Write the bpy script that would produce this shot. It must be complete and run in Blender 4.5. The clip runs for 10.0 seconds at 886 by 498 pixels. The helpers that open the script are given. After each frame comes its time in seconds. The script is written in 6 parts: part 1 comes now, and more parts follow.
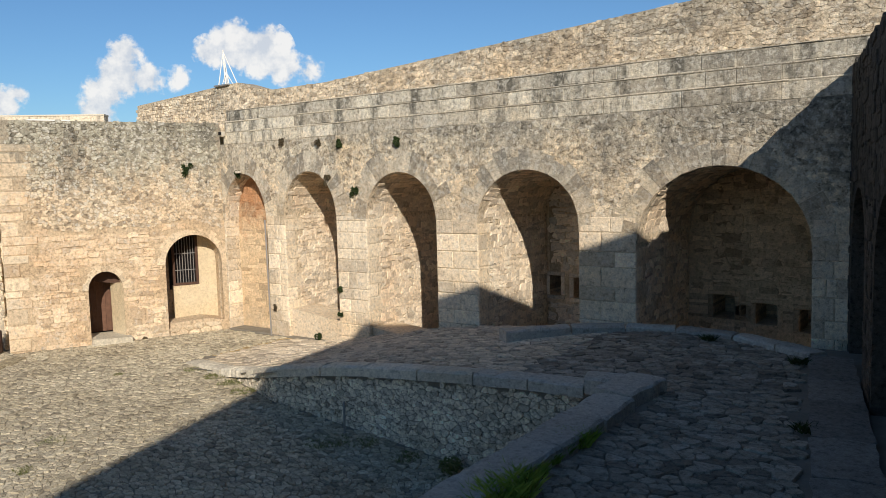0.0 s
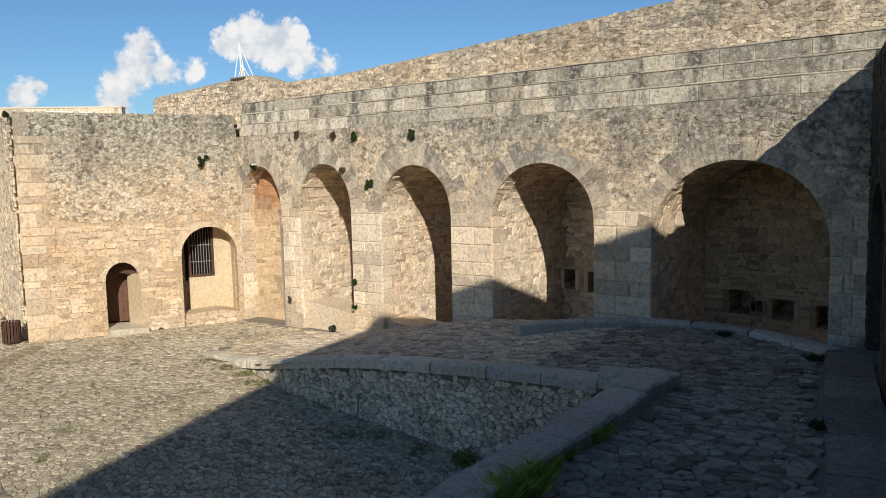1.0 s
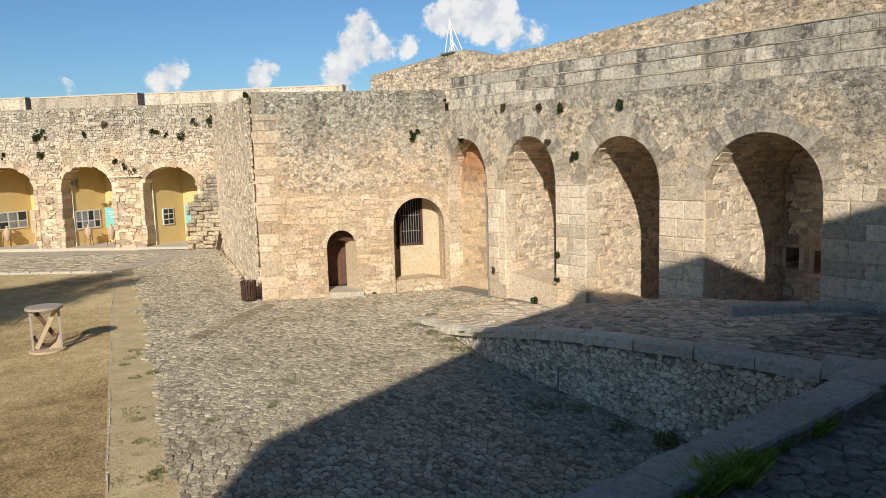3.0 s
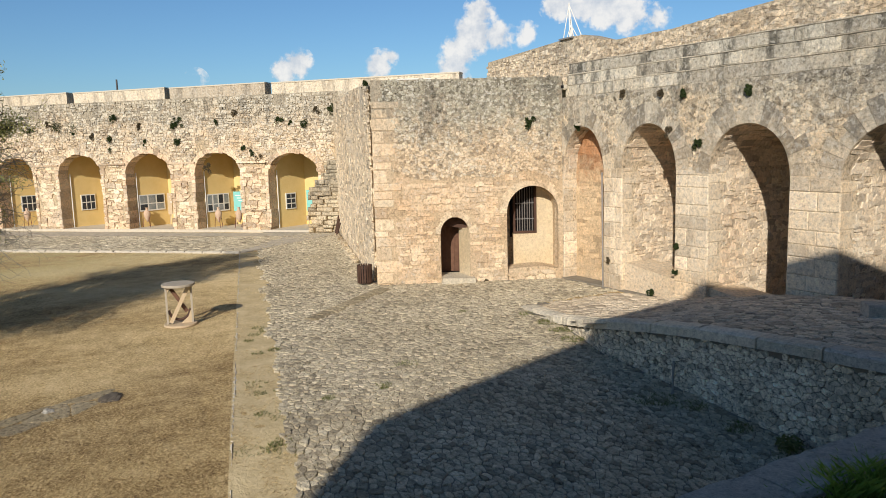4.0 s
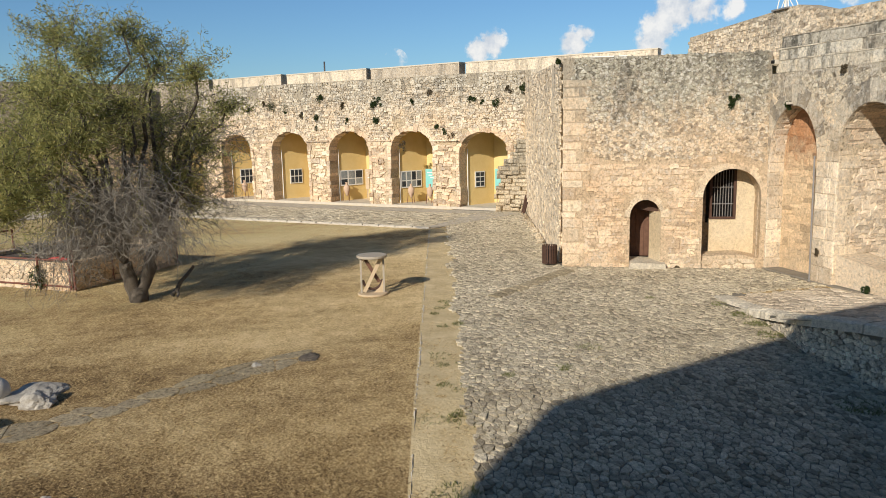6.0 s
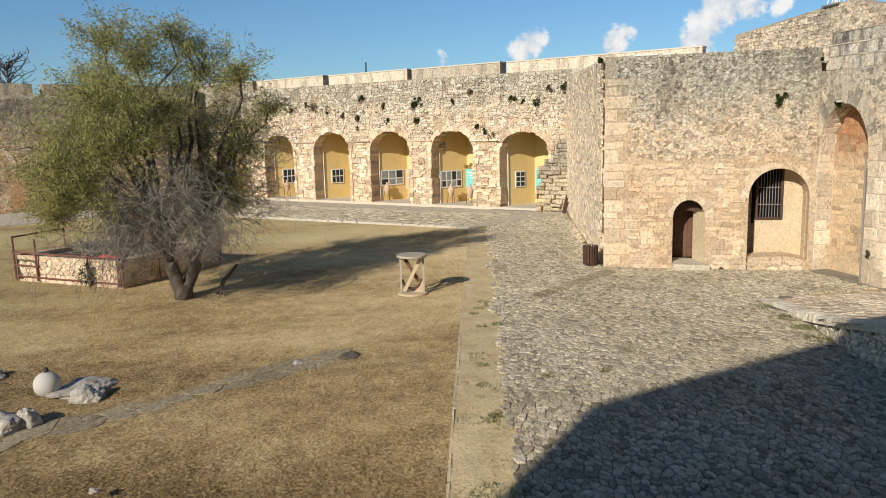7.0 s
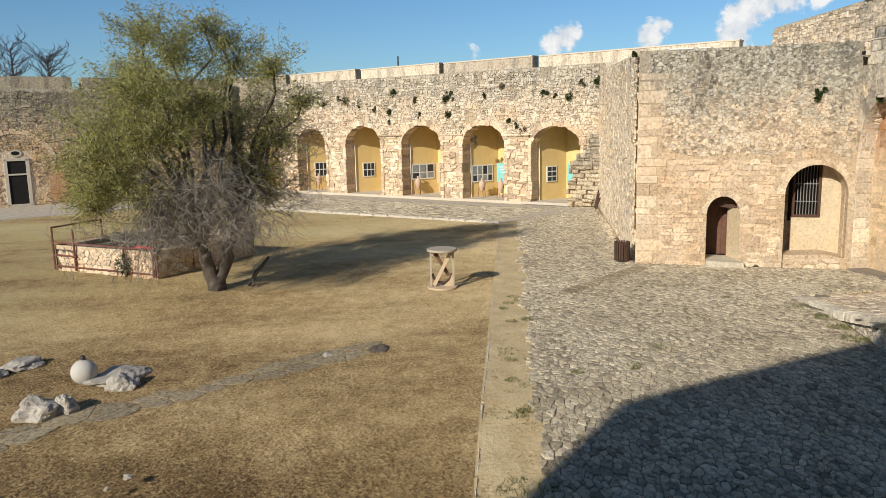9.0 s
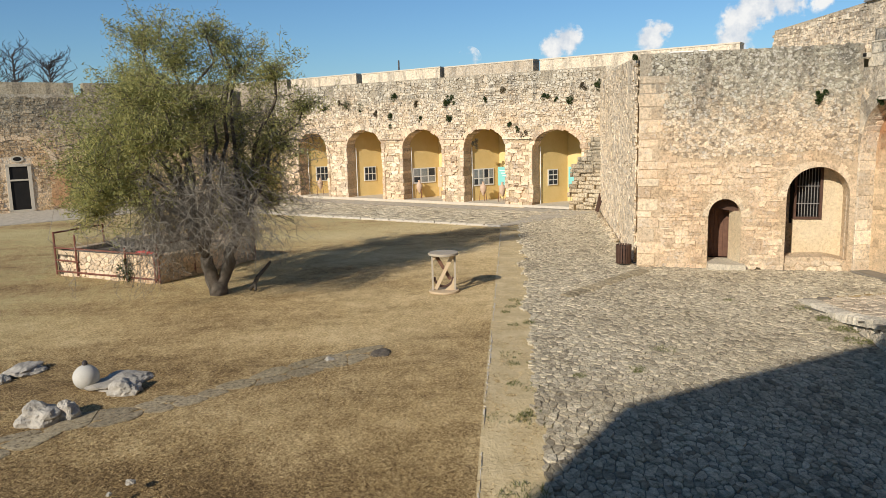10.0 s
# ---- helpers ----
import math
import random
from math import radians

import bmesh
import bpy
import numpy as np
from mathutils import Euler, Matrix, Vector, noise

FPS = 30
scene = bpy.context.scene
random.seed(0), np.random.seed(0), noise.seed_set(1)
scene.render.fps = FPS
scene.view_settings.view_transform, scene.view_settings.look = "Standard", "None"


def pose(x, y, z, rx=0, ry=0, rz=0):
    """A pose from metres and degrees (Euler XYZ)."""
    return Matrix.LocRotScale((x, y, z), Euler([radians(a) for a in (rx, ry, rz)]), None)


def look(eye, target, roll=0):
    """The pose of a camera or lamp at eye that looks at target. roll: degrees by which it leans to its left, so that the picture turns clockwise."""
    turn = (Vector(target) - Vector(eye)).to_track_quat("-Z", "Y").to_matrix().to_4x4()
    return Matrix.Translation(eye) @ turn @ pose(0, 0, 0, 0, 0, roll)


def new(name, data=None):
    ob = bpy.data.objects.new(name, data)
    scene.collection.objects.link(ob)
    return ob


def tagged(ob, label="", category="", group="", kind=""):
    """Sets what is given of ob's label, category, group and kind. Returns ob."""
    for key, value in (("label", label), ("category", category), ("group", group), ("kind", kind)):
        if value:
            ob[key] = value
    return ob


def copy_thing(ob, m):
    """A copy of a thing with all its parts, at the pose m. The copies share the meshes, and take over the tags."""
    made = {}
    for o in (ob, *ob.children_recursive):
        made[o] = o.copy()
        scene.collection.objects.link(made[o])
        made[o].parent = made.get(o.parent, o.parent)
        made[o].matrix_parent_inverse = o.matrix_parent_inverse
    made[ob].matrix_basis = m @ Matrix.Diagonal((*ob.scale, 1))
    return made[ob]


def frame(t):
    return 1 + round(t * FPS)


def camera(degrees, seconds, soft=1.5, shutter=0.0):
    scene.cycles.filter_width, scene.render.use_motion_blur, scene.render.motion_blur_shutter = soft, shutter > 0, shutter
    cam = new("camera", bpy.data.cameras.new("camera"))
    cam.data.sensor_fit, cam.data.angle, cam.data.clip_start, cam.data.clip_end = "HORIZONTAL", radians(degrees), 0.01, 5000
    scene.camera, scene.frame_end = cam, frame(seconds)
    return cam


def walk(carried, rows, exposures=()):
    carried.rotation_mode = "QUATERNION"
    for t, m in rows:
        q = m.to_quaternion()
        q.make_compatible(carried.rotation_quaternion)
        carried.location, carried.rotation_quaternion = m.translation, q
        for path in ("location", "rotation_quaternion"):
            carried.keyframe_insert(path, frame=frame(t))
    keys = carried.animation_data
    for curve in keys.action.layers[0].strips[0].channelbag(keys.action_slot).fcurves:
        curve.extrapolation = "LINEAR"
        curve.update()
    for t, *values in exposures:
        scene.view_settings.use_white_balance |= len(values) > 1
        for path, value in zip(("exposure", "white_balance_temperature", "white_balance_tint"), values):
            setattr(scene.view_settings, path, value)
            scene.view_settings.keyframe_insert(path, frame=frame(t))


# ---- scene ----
cam = camera(61.1, 10.0, soft=0.85)
EYE = (0.0, 0.0, 4.6)
ROWS = [
    (0.0, 35.700, -5.022, -1.521),
    (0.5, 35.279, -4.973, -1.132),
    (1.0, 36.801, -5.511, -1.256),
    (1.5, 40.228, -5.798, -1.683),
    (2.0, 43.829, -6.509, -1.745),
    (2.5, 48.227, -6.885, -1.727),
    (4.0, 61.056, -7.926, -1.543),
    (4.5, 66.308, -8.201, -1.386),
    (5.0, 70.216, -8.583, -1.203),
    (5.5, 72.942, -8.771, -1.016),
    (6.0, 75.333, -9.134, -1.220),
    (7.5, 79.289, -8.993, -1.364),
    (8.0, 80.069, -9.098, -1.237),
    (8.5, 80.842, -9.140, -1.090),
    (9.0, 80.749, -9.456, -1.203),
    (9.5, 80.764, -9.148, -1.583),
    (10.0, 80.859, -9.166, -1.453),
]
walk(cam, [(t, pose(*EYE, 90, 0, yaw) @ pose(0, 0, 0, pitch) @ pose(0, 0, 0, 0, 0, roll)) for t, yaw, pitch, roll in ROWS],
     exposures=((0.0, -0.13), (4.0, -0.17), (6.0, -0.15), (7.5, -0.11), (10.0, -0.10)))

# ---- world, sun, exposure ----
SUN_EL, SUN_AZ = 26.0, 135.0          # the light travels towards SUN_AZ in the plan
world = bpy.data.worlds.new("world")
scene.world = world
world.use_nodes = True
wn, wl = world.node_tree.nodes, world.node_tree.links
wn.clear()
w_out, w_bg = wn.new("ShaderNodeOutputWorld"), wn.new("ShaderNodeBackground")
sky = wn.new("ShaderNodeTexSky")
sky.sky_type, sky.sun_disc = "NISHITA", False
sky.sun_elevation, sky.sun_rotation = radians(SUN_EL), radians(135)
sky.air_density, sky.dust_density, sky.ozone_density = 1.0, 0.3, 4.0
w_bg.inputs["Strength"].default_value = 0.107
# cumulus clouds low over the horizon
tc = wn.new("ShaderNodeTexCoord")
CLOUDS = ((-0.780, 0.603, 0.169, 0.026, 0.8), (-0.759, 0.627, 0.176, 0.042, 1.0), (-0.738, 0.653, 0.170, 0.046, 1.0), (-0.725, 0.671, 0.153, 0.034, 0.8), (-0.704, 0.695, 0.146, 0.030, 0.45),
          (-0.836, 0.524, 0.164, 0.026, 0.9), (-0.843, 0.520, 0.138, 0.038, 1.0), (-0.828, 0.544, 0.135, 0.032, 0.7), (-0.855, 0.506, 0.117, 0.032, 0.9), (-0.861, 0.499, 0.096, 0.032, 0.8), (-0.806, 0.576, 0.135, 0.022, 0.4),
          (-0.943, 0.317, 0.107, 0.026, 0.85), (-0.948, 0.302, 0.099, 0.024, 0.8), (-0.905, 0.412, 0.103, 0.026, 0.75), (-0.898, 0.426, 0.114, 0.016, 0.6), (-0.976, 0.198, 0.087, 0.018, 0.22))


def w_math(op, a, b=0.0, c=None):
    x = wn.new("ShaderNodeMath")
    x.operation = op
    for sock, val in zip(x.inputs, (a, b) if c is None else (a, b, c)):
        if isinstance(val, (int, float)):
            sock.default_value = val
        else:
            wl.new(val, sock)
    return x.outputs[0]


w_noise = wn.new("ShaderNodeTexNoise")
w_noise.inputs["Scale"].default_value, w_noise.inputs["Detail"].default_value, w_noise.inputs["Roughness"].default_value = 44.0, 9.0, 0.60
wl.new(tc.outputs["Generated"], w_noise.inputs["Vector"])
cover = 0.0
for cx, cy, cz, size, strong in CLOUDS:
    dist = wn.new("ShaderNodeVectorMath")
    dist.operation = "DISTANCE"
    dist.inputs[1].default_value = Vector((cx, cy, cz)).normalized()
    wl.new(tc.outputs["Generated"], dist.inputs[0])
    lump = w_math("MULTIPLY", w_math("MAXIMUM", w_math("SUBTRACT", 1.0, w_math("DIVIDE", dist.outputs["Value"], size * 0.88)), 0.0), strong)
    cover = w_math("MAXIMUM", cover, lump)
dens = wn.new("ShaderNodeMapRange")
dens.interpolation_type = "SMOOTHSTEP"
dens.inputs["From Min"].default_value, dens.inputs["From Max"].default_value = 0.02, 0.36
edge = w_math("ADD", cover, w_math("MULTIPLY", w_math("SUBTRACT", w_noise.outputs[0], 0.52), 1.5))
wl.new(w_math("MULTIPLY", w_math("GREATER_THAN", cover, 0.001), edge), dens.inputs["Value"])
white = wn.new("ShaderNodeValToRGB")
white.color_ramp.elements[0].color, white.color_ramp.elements[1].color = (6.6, 7.0, 7.6, 1), (9.6, 9.4, 9.1, 1)
white.color_ramp.elements[0].position, white.color_ramp.elements[1].position = 0.38, 0.6
wl.new(w_noise.outputs[0], white.inputs[0])
w_mix = wn.new("ShaderNodeMix")
w_mix.data_type = "RGBA"
wl.new(w_math("MULTIPLY", dens.outputs[0], 0.92), w_mix.inputs["Factor"])
w_tint = wn.new("ShaderNodeMix")
w_tint.data_type, w_tint.blend_type = "RGBA", "MULTIPLY"
w_tint.inputs["Factor"].default_value, w_tint.inputs["B"].default_value = 1.0, (0.68, 0.87, 1.0, 1)
wl.new(sky.outputs[0], w_tint.inputs["A"])
wl.new(w_tint.outputs["Result"], w_mix.inputs["A"])
wl.new(white.outputs[0], w_mix.inputs["B"])
wl.new(w_mix.outputs["Result"], w_bg.inputs["Color"])
wl.new(w_bg.outputs[0], w_out.inputs["Surface"])

lamp = bpy.data.lights.new("sun", "SUN")
lamp.energy, lamp.angle, lamp.color = 5.4, radians(0.5), (1.0, 0.92, 0.82)
sun = new("sun", lamp)
a, e = radians(SUN_AZ), radians(SUN_EL)
sun.matrix_world = look((0, 0, 60), (math.cos(a) * math.cos(e), math.sin(a) * math.cos(e), 60 - math.sin(e)))

# ---- materials ----
def material(name, rough=0.9):
    m = bpy.data.materials.new(name)
    m.use_nodes = True
    n = m.node_tree.nodes
    bsdf = n["Principled BSDF"]
    bsdf.inputs["Roughness"].default_value = rough
    bsdf.inputs["Specular IOR Level"].default_value = 0.25
    return m, n, m.node_tree.links, bsdf


def ramp_node(n, stops):
    r = n.new("ShaderNodeValToRGB")
    while len(r.color_ramp.elements) < len(stops):
        r.color_ramp.elements.new(0.5)
    for el, (p, c) in zip(r.color_ramp.elements, stops):
        el.position, el.color = p, (*c, 1)
    return r


def noise_node(n, l, scale, detail=4, rough=0.6, vector=None):
    t = n.new("ShaderNodeTexNoise")
    t.inputs["Scale"].default_value, t.inputs["Detail"].default_value, t.inputs["Roughness"].default_value = scale, detail, rough
    if vector is not None:
        l.new(vector, t.inputs["Vector"])
    return t


def mix_node(n, l, fac, a, b, mode="MIX"):
    x = n.new("ShaderNodeMix")
    x.data_type, x.blend_type = "RGBA", mode
    for sock, val in ((x.inputs["Factor"], fac), (x.inputs["A"], a), (x.inputs["B"], b)):
        if isinstance(val, (int, float)):
            sock.default_value = val
        elif isinstance(val, tuple):
            sock.default_value = (*val, 1)
        else:
            l.new(val, sock)
    return x.outputs["Result"]


def range_node(n, l, value, lo, hi, a=0.0, b=1.0):
    x = n.new("ShaderNodeMapRange")
    x.interpolation_type = "SMOOTHSTEP"
    for k, v in zip(("From Min", "From Max", "To Min", "To Max"), (lo, hi, a, b)):
        x.inputs[k].default_value = v
    l.new(value, x.inputs["Value"])
    return x.outputs["Result"]


def calc(n, l, op, a, b=0.0):
    x = n.new("ShaderNodeMath")
    x.operation = op
    for sock, val in zip(x.inputs, (a, b)):
        if isinstance(val, (int, float)):
            sock.default_value = val
        else:
            l.new(val, sock)
    return x.outputs[0]


def bump(n, l, bsdf, height, strength, distance):
    b = n.new("ShaderNodeBump")
    b.inputs["Strength"].default_value, b.inputs["Distance"].default_value = strength, distance
    l.new(height, b.inputs["Height"])
    l.new(b.outputs[0], bsdf.inputs["Normal"])


def stone_material(name, warm, pale, grey, dark, lichen=(4.4, 6.4), stain=0.5, seed=0.0, vary=0.7, island=True, lich_max=0.85, pit=0.85, lime=0.0, crusts=0.0):
    """Weathered limestone: each stone its own tone, grey crust spreading in patches higher up, dark streaks."""
    m, n, l, bsdf = material(name)
    geo, info = n.new("ShaderNodeNewGeometry"), n.new("ShaderNodeObjectInfo")
    pos = n.new("ShaderNodeVectorMath")
    pos.operation = "ADD"
    pos.inputs[1].default_value = (seed, seed * 1.7, seed * 0.3)
    l.new(geo.outputs["Position"], pos.inputs[0])
    p = pos.outputs[0]
    one = calc(n, l, "FRACT", calc(n, l, "ADD", geo.outputs["Random Per Island"], info.outputs["Random"]))
    big, mid, fine = noise_node(n, l, 0.45, 5, 0.65, p), noise_node(n, l, 3.6, 6, 0.75, p), noise_node(n, l, 42.0, 5, 0.75, p)
    col = ramp_node(n, ((0.36, warm), (0.62, pale)))
    l.new(big.outputs[0], col.inputs[0])
    col = col.outputs[0]
    tone = ramp_node(n, ((0.0, (0.52, 0.49, 0.45)), (0.25, (0.84, 0.81, 0.77)), (0.6, (1.04, 1.0, 0.93)), (0.85, (1.13, 1.10, 1.04)), (1.0, (1.30, 1.28, 1.24))))
    l.new(one if island else mid.outputs[0], tone.inputs[0])
    sep = n.new("ShaderNodeSeparateXYZ")
    l.new(geo.outputs["Position"], sep.inputs[0])
    high = range_node(n, l, sep.outputs[2], lichen[0] - 1.0, lichen[1] + 1.5, -0.5, 0.30)
    crust = range_node(n, l, calc(n, l, "ADD", calc(n, l, "ADD", calc(n, l, "MULTIPLY", mid.outputs[0], 0.8), calc(n, l, "MULTIPLY", big.outputs[0], 0.6)), high), 0.45, 0.95, 0.0, lich_max)
    col = mix_node(n, l, crust, col, grey)
    col = mix_node(n, l, vary, col, mix_node(n, l, 1.0, col, tone.outputs[0], "MULTIPLY"))
    # dark streaks that run down
    st = n.new("ShaderNodeMapping")
    st.inputs["Scale"].default_value = (1.5, 1.5, 0.35)
    l.new(p, st.inputs[0])
    streak = noise_node(n, l, 1.1, 6, 0.7, st.outputs[0])
    s = calc(n, l, "MULTIPLY", range_node(n, l, streak.outputs[0], 0.48, 0.62, 0.0, stain), range_node(n, l, calc(n, l, "ADD", high, mid.outputs[0]), 0.0, 0.7))
    col = mix_node(n, l, s, col, dark)
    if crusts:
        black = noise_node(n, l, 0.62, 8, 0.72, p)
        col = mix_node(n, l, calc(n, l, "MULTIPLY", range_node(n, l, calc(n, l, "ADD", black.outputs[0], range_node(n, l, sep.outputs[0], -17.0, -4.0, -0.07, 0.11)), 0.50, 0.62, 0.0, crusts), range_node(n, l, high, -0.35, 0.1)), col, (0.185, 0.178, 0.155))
    spots = noise_node(n, l, 12.0, 8, 0.74, p)
    pits = ramp_node(n, ((0.40, (0.30, 0.28, 0.25)), (0.45, (0.90, 0.89, 0.87)), (0.54, (1.03, 1.03, 1.02)), (0.575, (1.36, 1.35, 1.32))))
    l.new(spots.outputs[0], pits.inputs[0])
    col = mix_node(n, l, pit, col, pits.outputs[0], "MULTIPLY")
    if lime:
        blot = noise_node(n, l, 8.5, 4, 0.62, p)
        patch = calc(n, l, "MULTIPLY", range_node(n, l, blot.outputs[0], 0.52, 0.60, 0.0, lime), range_node(n, l, big.outputs[0], 0.30, 0.55, 0.35, 1.0))
        col = mix_node(n, l, patch, col, (0.80, 0.76, 0.66))
    grit = ramp_node(n, ((0.3, (0.66, 0.64, 0.62)), (0.6, (1.10, 1.09, 1.07))))
    l.new(fine.outputs[0], grit.inputs[0])
    col = mix_node(n, l, 0.75, col, grit.outputs[0], "MULTIPLY")
    l.new(col, bsdf.inputs["Base Color"])
    bump(n, l, bsdf, calc(n, l, "ADD", fine.outputs[0], calc(n, l, "MULTIPLY", spots.outputs[0], 1.4)), 0.8, 0.04)
    return m


def plain_material(name, a, b, scale=6.0, rough=0.85, metal=0.0, relief=0.3, depth=0.01):
    m, n, l, bsdf = material(name, rough)
    bsdf.inputs["Metallic"].default_value = metal
    geo = n.new("ShaderNodeNewGeometry")
    t, u = noise_node(n, l, scale, 5, 0.65, geo.outputs["Position"]), noise_node(n, l, scale * 9, 4, 0.7, geo.outputs["Position"])
    c = ramp_node(n, ((0.3, a), (0.7, b)))
    l.new(calc(n, l, "ADD", calc(n, l, "MULTIPLY", t.outputs[0], 0.65), calc(n, l, "MULTIPLY", u.outputs[0], 0.35)), c.inputs[0])
    l.new(c.outputs[0], bsdf.inputs["Base Color"])
    bump(n, l, bsdf, u.outputs[0], relief, depth)
    return m


OCHRE, PALE, GREY, DARK = (0.84, 0.67, 0.48), (0.88, 0.79, 0.64), (0.36, 0.33, 0.265), (0.085, 0.08, 0.07)
M_RUBBLE = stone_material("rubble_limestone", (0.85, 0.68, 0.50), (0.88, 0.79, 0.65), GREY, DARK, seed=3, vary=0.8, pit=0.4, stain=0.12, lich_max=0.25, lime=0.25)
M_FACADE = stone_material("facade_rubble", (0.76, 0.555, 0.36), (0.82, 0.68, 0.50), (0.55, 0.48, 0.37), DARK, lichen=(2.8, 6.0), seed=5, vary=0.7, stain=0.2, pit=0.5, lime=0.3)
M_FACADE_UP = stone_material("facade_upper_rubble", (0.70, 0.565, 0.405), (0.76, 0.66, 0.51), (0.385, 0.375, 0.31), DARK, lichen=(3.4, 5.4), seed=5, stain=0.5, vary=1.0, pit=0.7, lime=0.6, lich_max=0.95, crusts=0.6)
M_MORTAR = stone_material("lime_mortar", (0.60, 0.455, 0.30), (0.66, 0.54, 0.39), (0.36, 0.335, 0.275), DARK, lichen=(2.6, 6.0), seed=5, island=False, stain=0.3, pit=0.6)
M_ASHLAR = stone_material("dressed_limestone", (0.74, 0.56, 0.37), (0.80, 0.67, 0.49), GREY, DARK, lichen=(4.6, 6.6), seed=23, vary=0.45, pit=0.5)
M_LEDGE = stone_material("grey_ledge_stone", (0.66, 0.59, 0.465), (0.74, 0.67, 0.54), (0.53, 0.505, 0.43), (0.09, 0.087, 0.072), lichen=(3.4, 7.6), stain=0.9, seed=31, lich_max=0.9, vary=0.75, pit=0.65, crusts=0.42, lime=0.45)
M_VOUSSOIR = stone_material("grey_voussoir", (0.66, 0.56, 0.41), (0.74, 0.63, 0.48), (0.49, 0.46, 0.39), (0.15, 0.142, 0.122), lichen=(3.0, 5.4), stain=0.6, seed=35, vary=0.85, pit=0.5, crusts=0.6, lime=0.35)
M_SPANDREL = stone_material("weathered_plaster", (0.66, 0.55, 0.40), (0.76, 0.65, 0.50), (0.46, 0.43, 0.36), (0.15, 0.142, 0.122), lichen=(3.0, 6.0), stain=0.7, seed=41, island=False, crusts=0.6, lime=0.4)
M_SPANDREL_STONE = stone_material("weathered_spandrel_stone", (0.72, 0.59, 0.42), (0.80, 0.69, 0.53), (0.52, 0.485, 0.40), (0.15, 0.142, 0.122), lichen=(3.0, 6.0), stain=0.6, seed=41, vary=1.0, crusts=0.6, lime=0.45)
M_FAR = stone_material("pale_far_rubble", (0.68, 0.535, 0.375), (0.77, 0.665, 0.52), (0.46, 0.435, 0.365), DARK, lichen=(3.6, 7.0), seed=53, stain=0.4, vary=1.0, pit=0.6, lime=0.6)
M_FARBED = stone_material("far_joints", (0.52, 0.41, 0.27), (0.58, 0.48, 0.34), (0.36, 0.33, 0.27), DARK, lichen=(3.0, 6.4), seed=53, stain=0.4, island=False)
M_SIDE = stone_material("pale_plaster_rubble", (0.77, 0.645, 0.47), (0.83, 0.72, 0.555), (0.67, 0.59, 0.47), DARK, lichen=(3.8, 7.4), seed=61, stain=0.45, vary=0.8, pit=0.5, lime=0.3)
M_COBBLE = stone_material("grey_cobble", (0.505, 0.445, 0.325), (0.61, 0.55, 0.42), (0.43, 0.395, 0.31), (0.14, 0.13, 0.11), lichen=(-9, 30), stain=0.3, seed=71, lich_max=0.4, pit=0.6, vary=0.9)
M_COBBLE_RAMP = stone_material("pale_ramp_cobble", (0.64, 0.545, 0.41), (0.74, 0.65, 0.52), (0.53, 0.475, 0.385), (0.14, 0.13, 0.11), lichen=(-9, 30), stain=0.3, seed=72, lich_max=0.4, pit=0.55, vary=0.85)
# darker copy of the cobble: the terrace's missing sky light put into colour
M_COBBLE_SHADED = stone_material("shade_dark_cobble", (0.32, 0.298, 0.25), (0.42, 0.385, 0.325), (0.285, 0.27, 0.235), (0.10, 0.095, 0.08), lichen=(-9, 30), stain=0.4, seed=73, lich_max=0.4, pit=0.6, vary=1.0)
M_COPING = stone_material("coping_stone", (0.53, 0.50, 0.43), (0.61, 0.58, 0.51), (0.43, 0.41, 0.365), (0.13, 0.12, 0.10), lichen=(-9, 30), stain=0.45, seed=83, lich_max=0.5, vary=0.45, pit=0.4)
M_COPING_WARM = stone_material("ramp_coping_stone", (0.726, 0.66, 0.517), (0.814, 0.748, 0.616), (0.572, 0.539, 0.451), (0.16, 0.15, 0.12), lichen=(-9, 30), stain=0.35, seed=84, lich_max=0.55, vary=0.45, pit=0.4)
# right wall: its deep shade is put into the near-black stone colour
M_SHADEWALL = stone_material("shade_dark_stone", (0.088, 0.079, 0.067), (0.115, 0.103, 0.087), (0.072, 0.069, 0.060), (0.04, 0.038, 0.036), lichen=(1, 6), stain=0.6, seed=47, vary=0.9)
# kerb slabs by the right wall, darkened in colour for the shade there
M_KERB_SHADED = stone_material("shade_dark_kerb_stone", (0.28, 0.265, 0.232), (0.35, 0.33, 0.29), (0.225, 0.215, 0.195), (0.09, 0.085, 0.075), lichen=(-9, 30), stain=0.4, seed=85, vary=0.4, lich_max=0.5, pit=0.5)
M_PIER = stone_material("pier_ashlar", (0.82, 0.66, 0.46), (0.87, 0.755, 0.585), (0.62, 0.565, 0.465), DARK, lichen=(3.0, 6.2), stain=0.3, seed=29, vary=0.65, pit=0.5, lime=0.25, crusts=0.2)
M_LIP = stone_material("pale_ledge_lip", (0.66, 0.59, 0.47), (0.73, 0.67, 0.55), (0.56, 0.53, 0.455), DARK, lichen=(4.6, 8.6), stain=0.6, seed=33, vary=0.6, pit=0.5, crusts=0.3)
M_PARAPET = stone_material("parapet_rubble", (0.70, 0.57, 0.41), (0.79, 0.685, 0.54), (0.50, 0.475, 0.40), DARK, lichen=(5.4, 9.4), stain=0.5, seed=37, vary=1.0, crusts=0.45, lime=0.35)
M_MORTAR_HIGH = stone_material("parapet_mortar", (0.52, 0.44, 0.33), (0.60, 0.52, 0.40), (0.40, 0.375, 0.32), DARK, lichen=(6.0, 9.5), seed=13, island=False, crusts=0.5)
M_RAMP = stone_material("ramp_rubble", (0.738, 0.649, 0.509), (0.85, 0.789, 0.661), (0.611, 0.572, 0.483), DARK, lichen=(-9, 30), stain=0.3, seed=19, lich_max=0.4, vary=0.8)
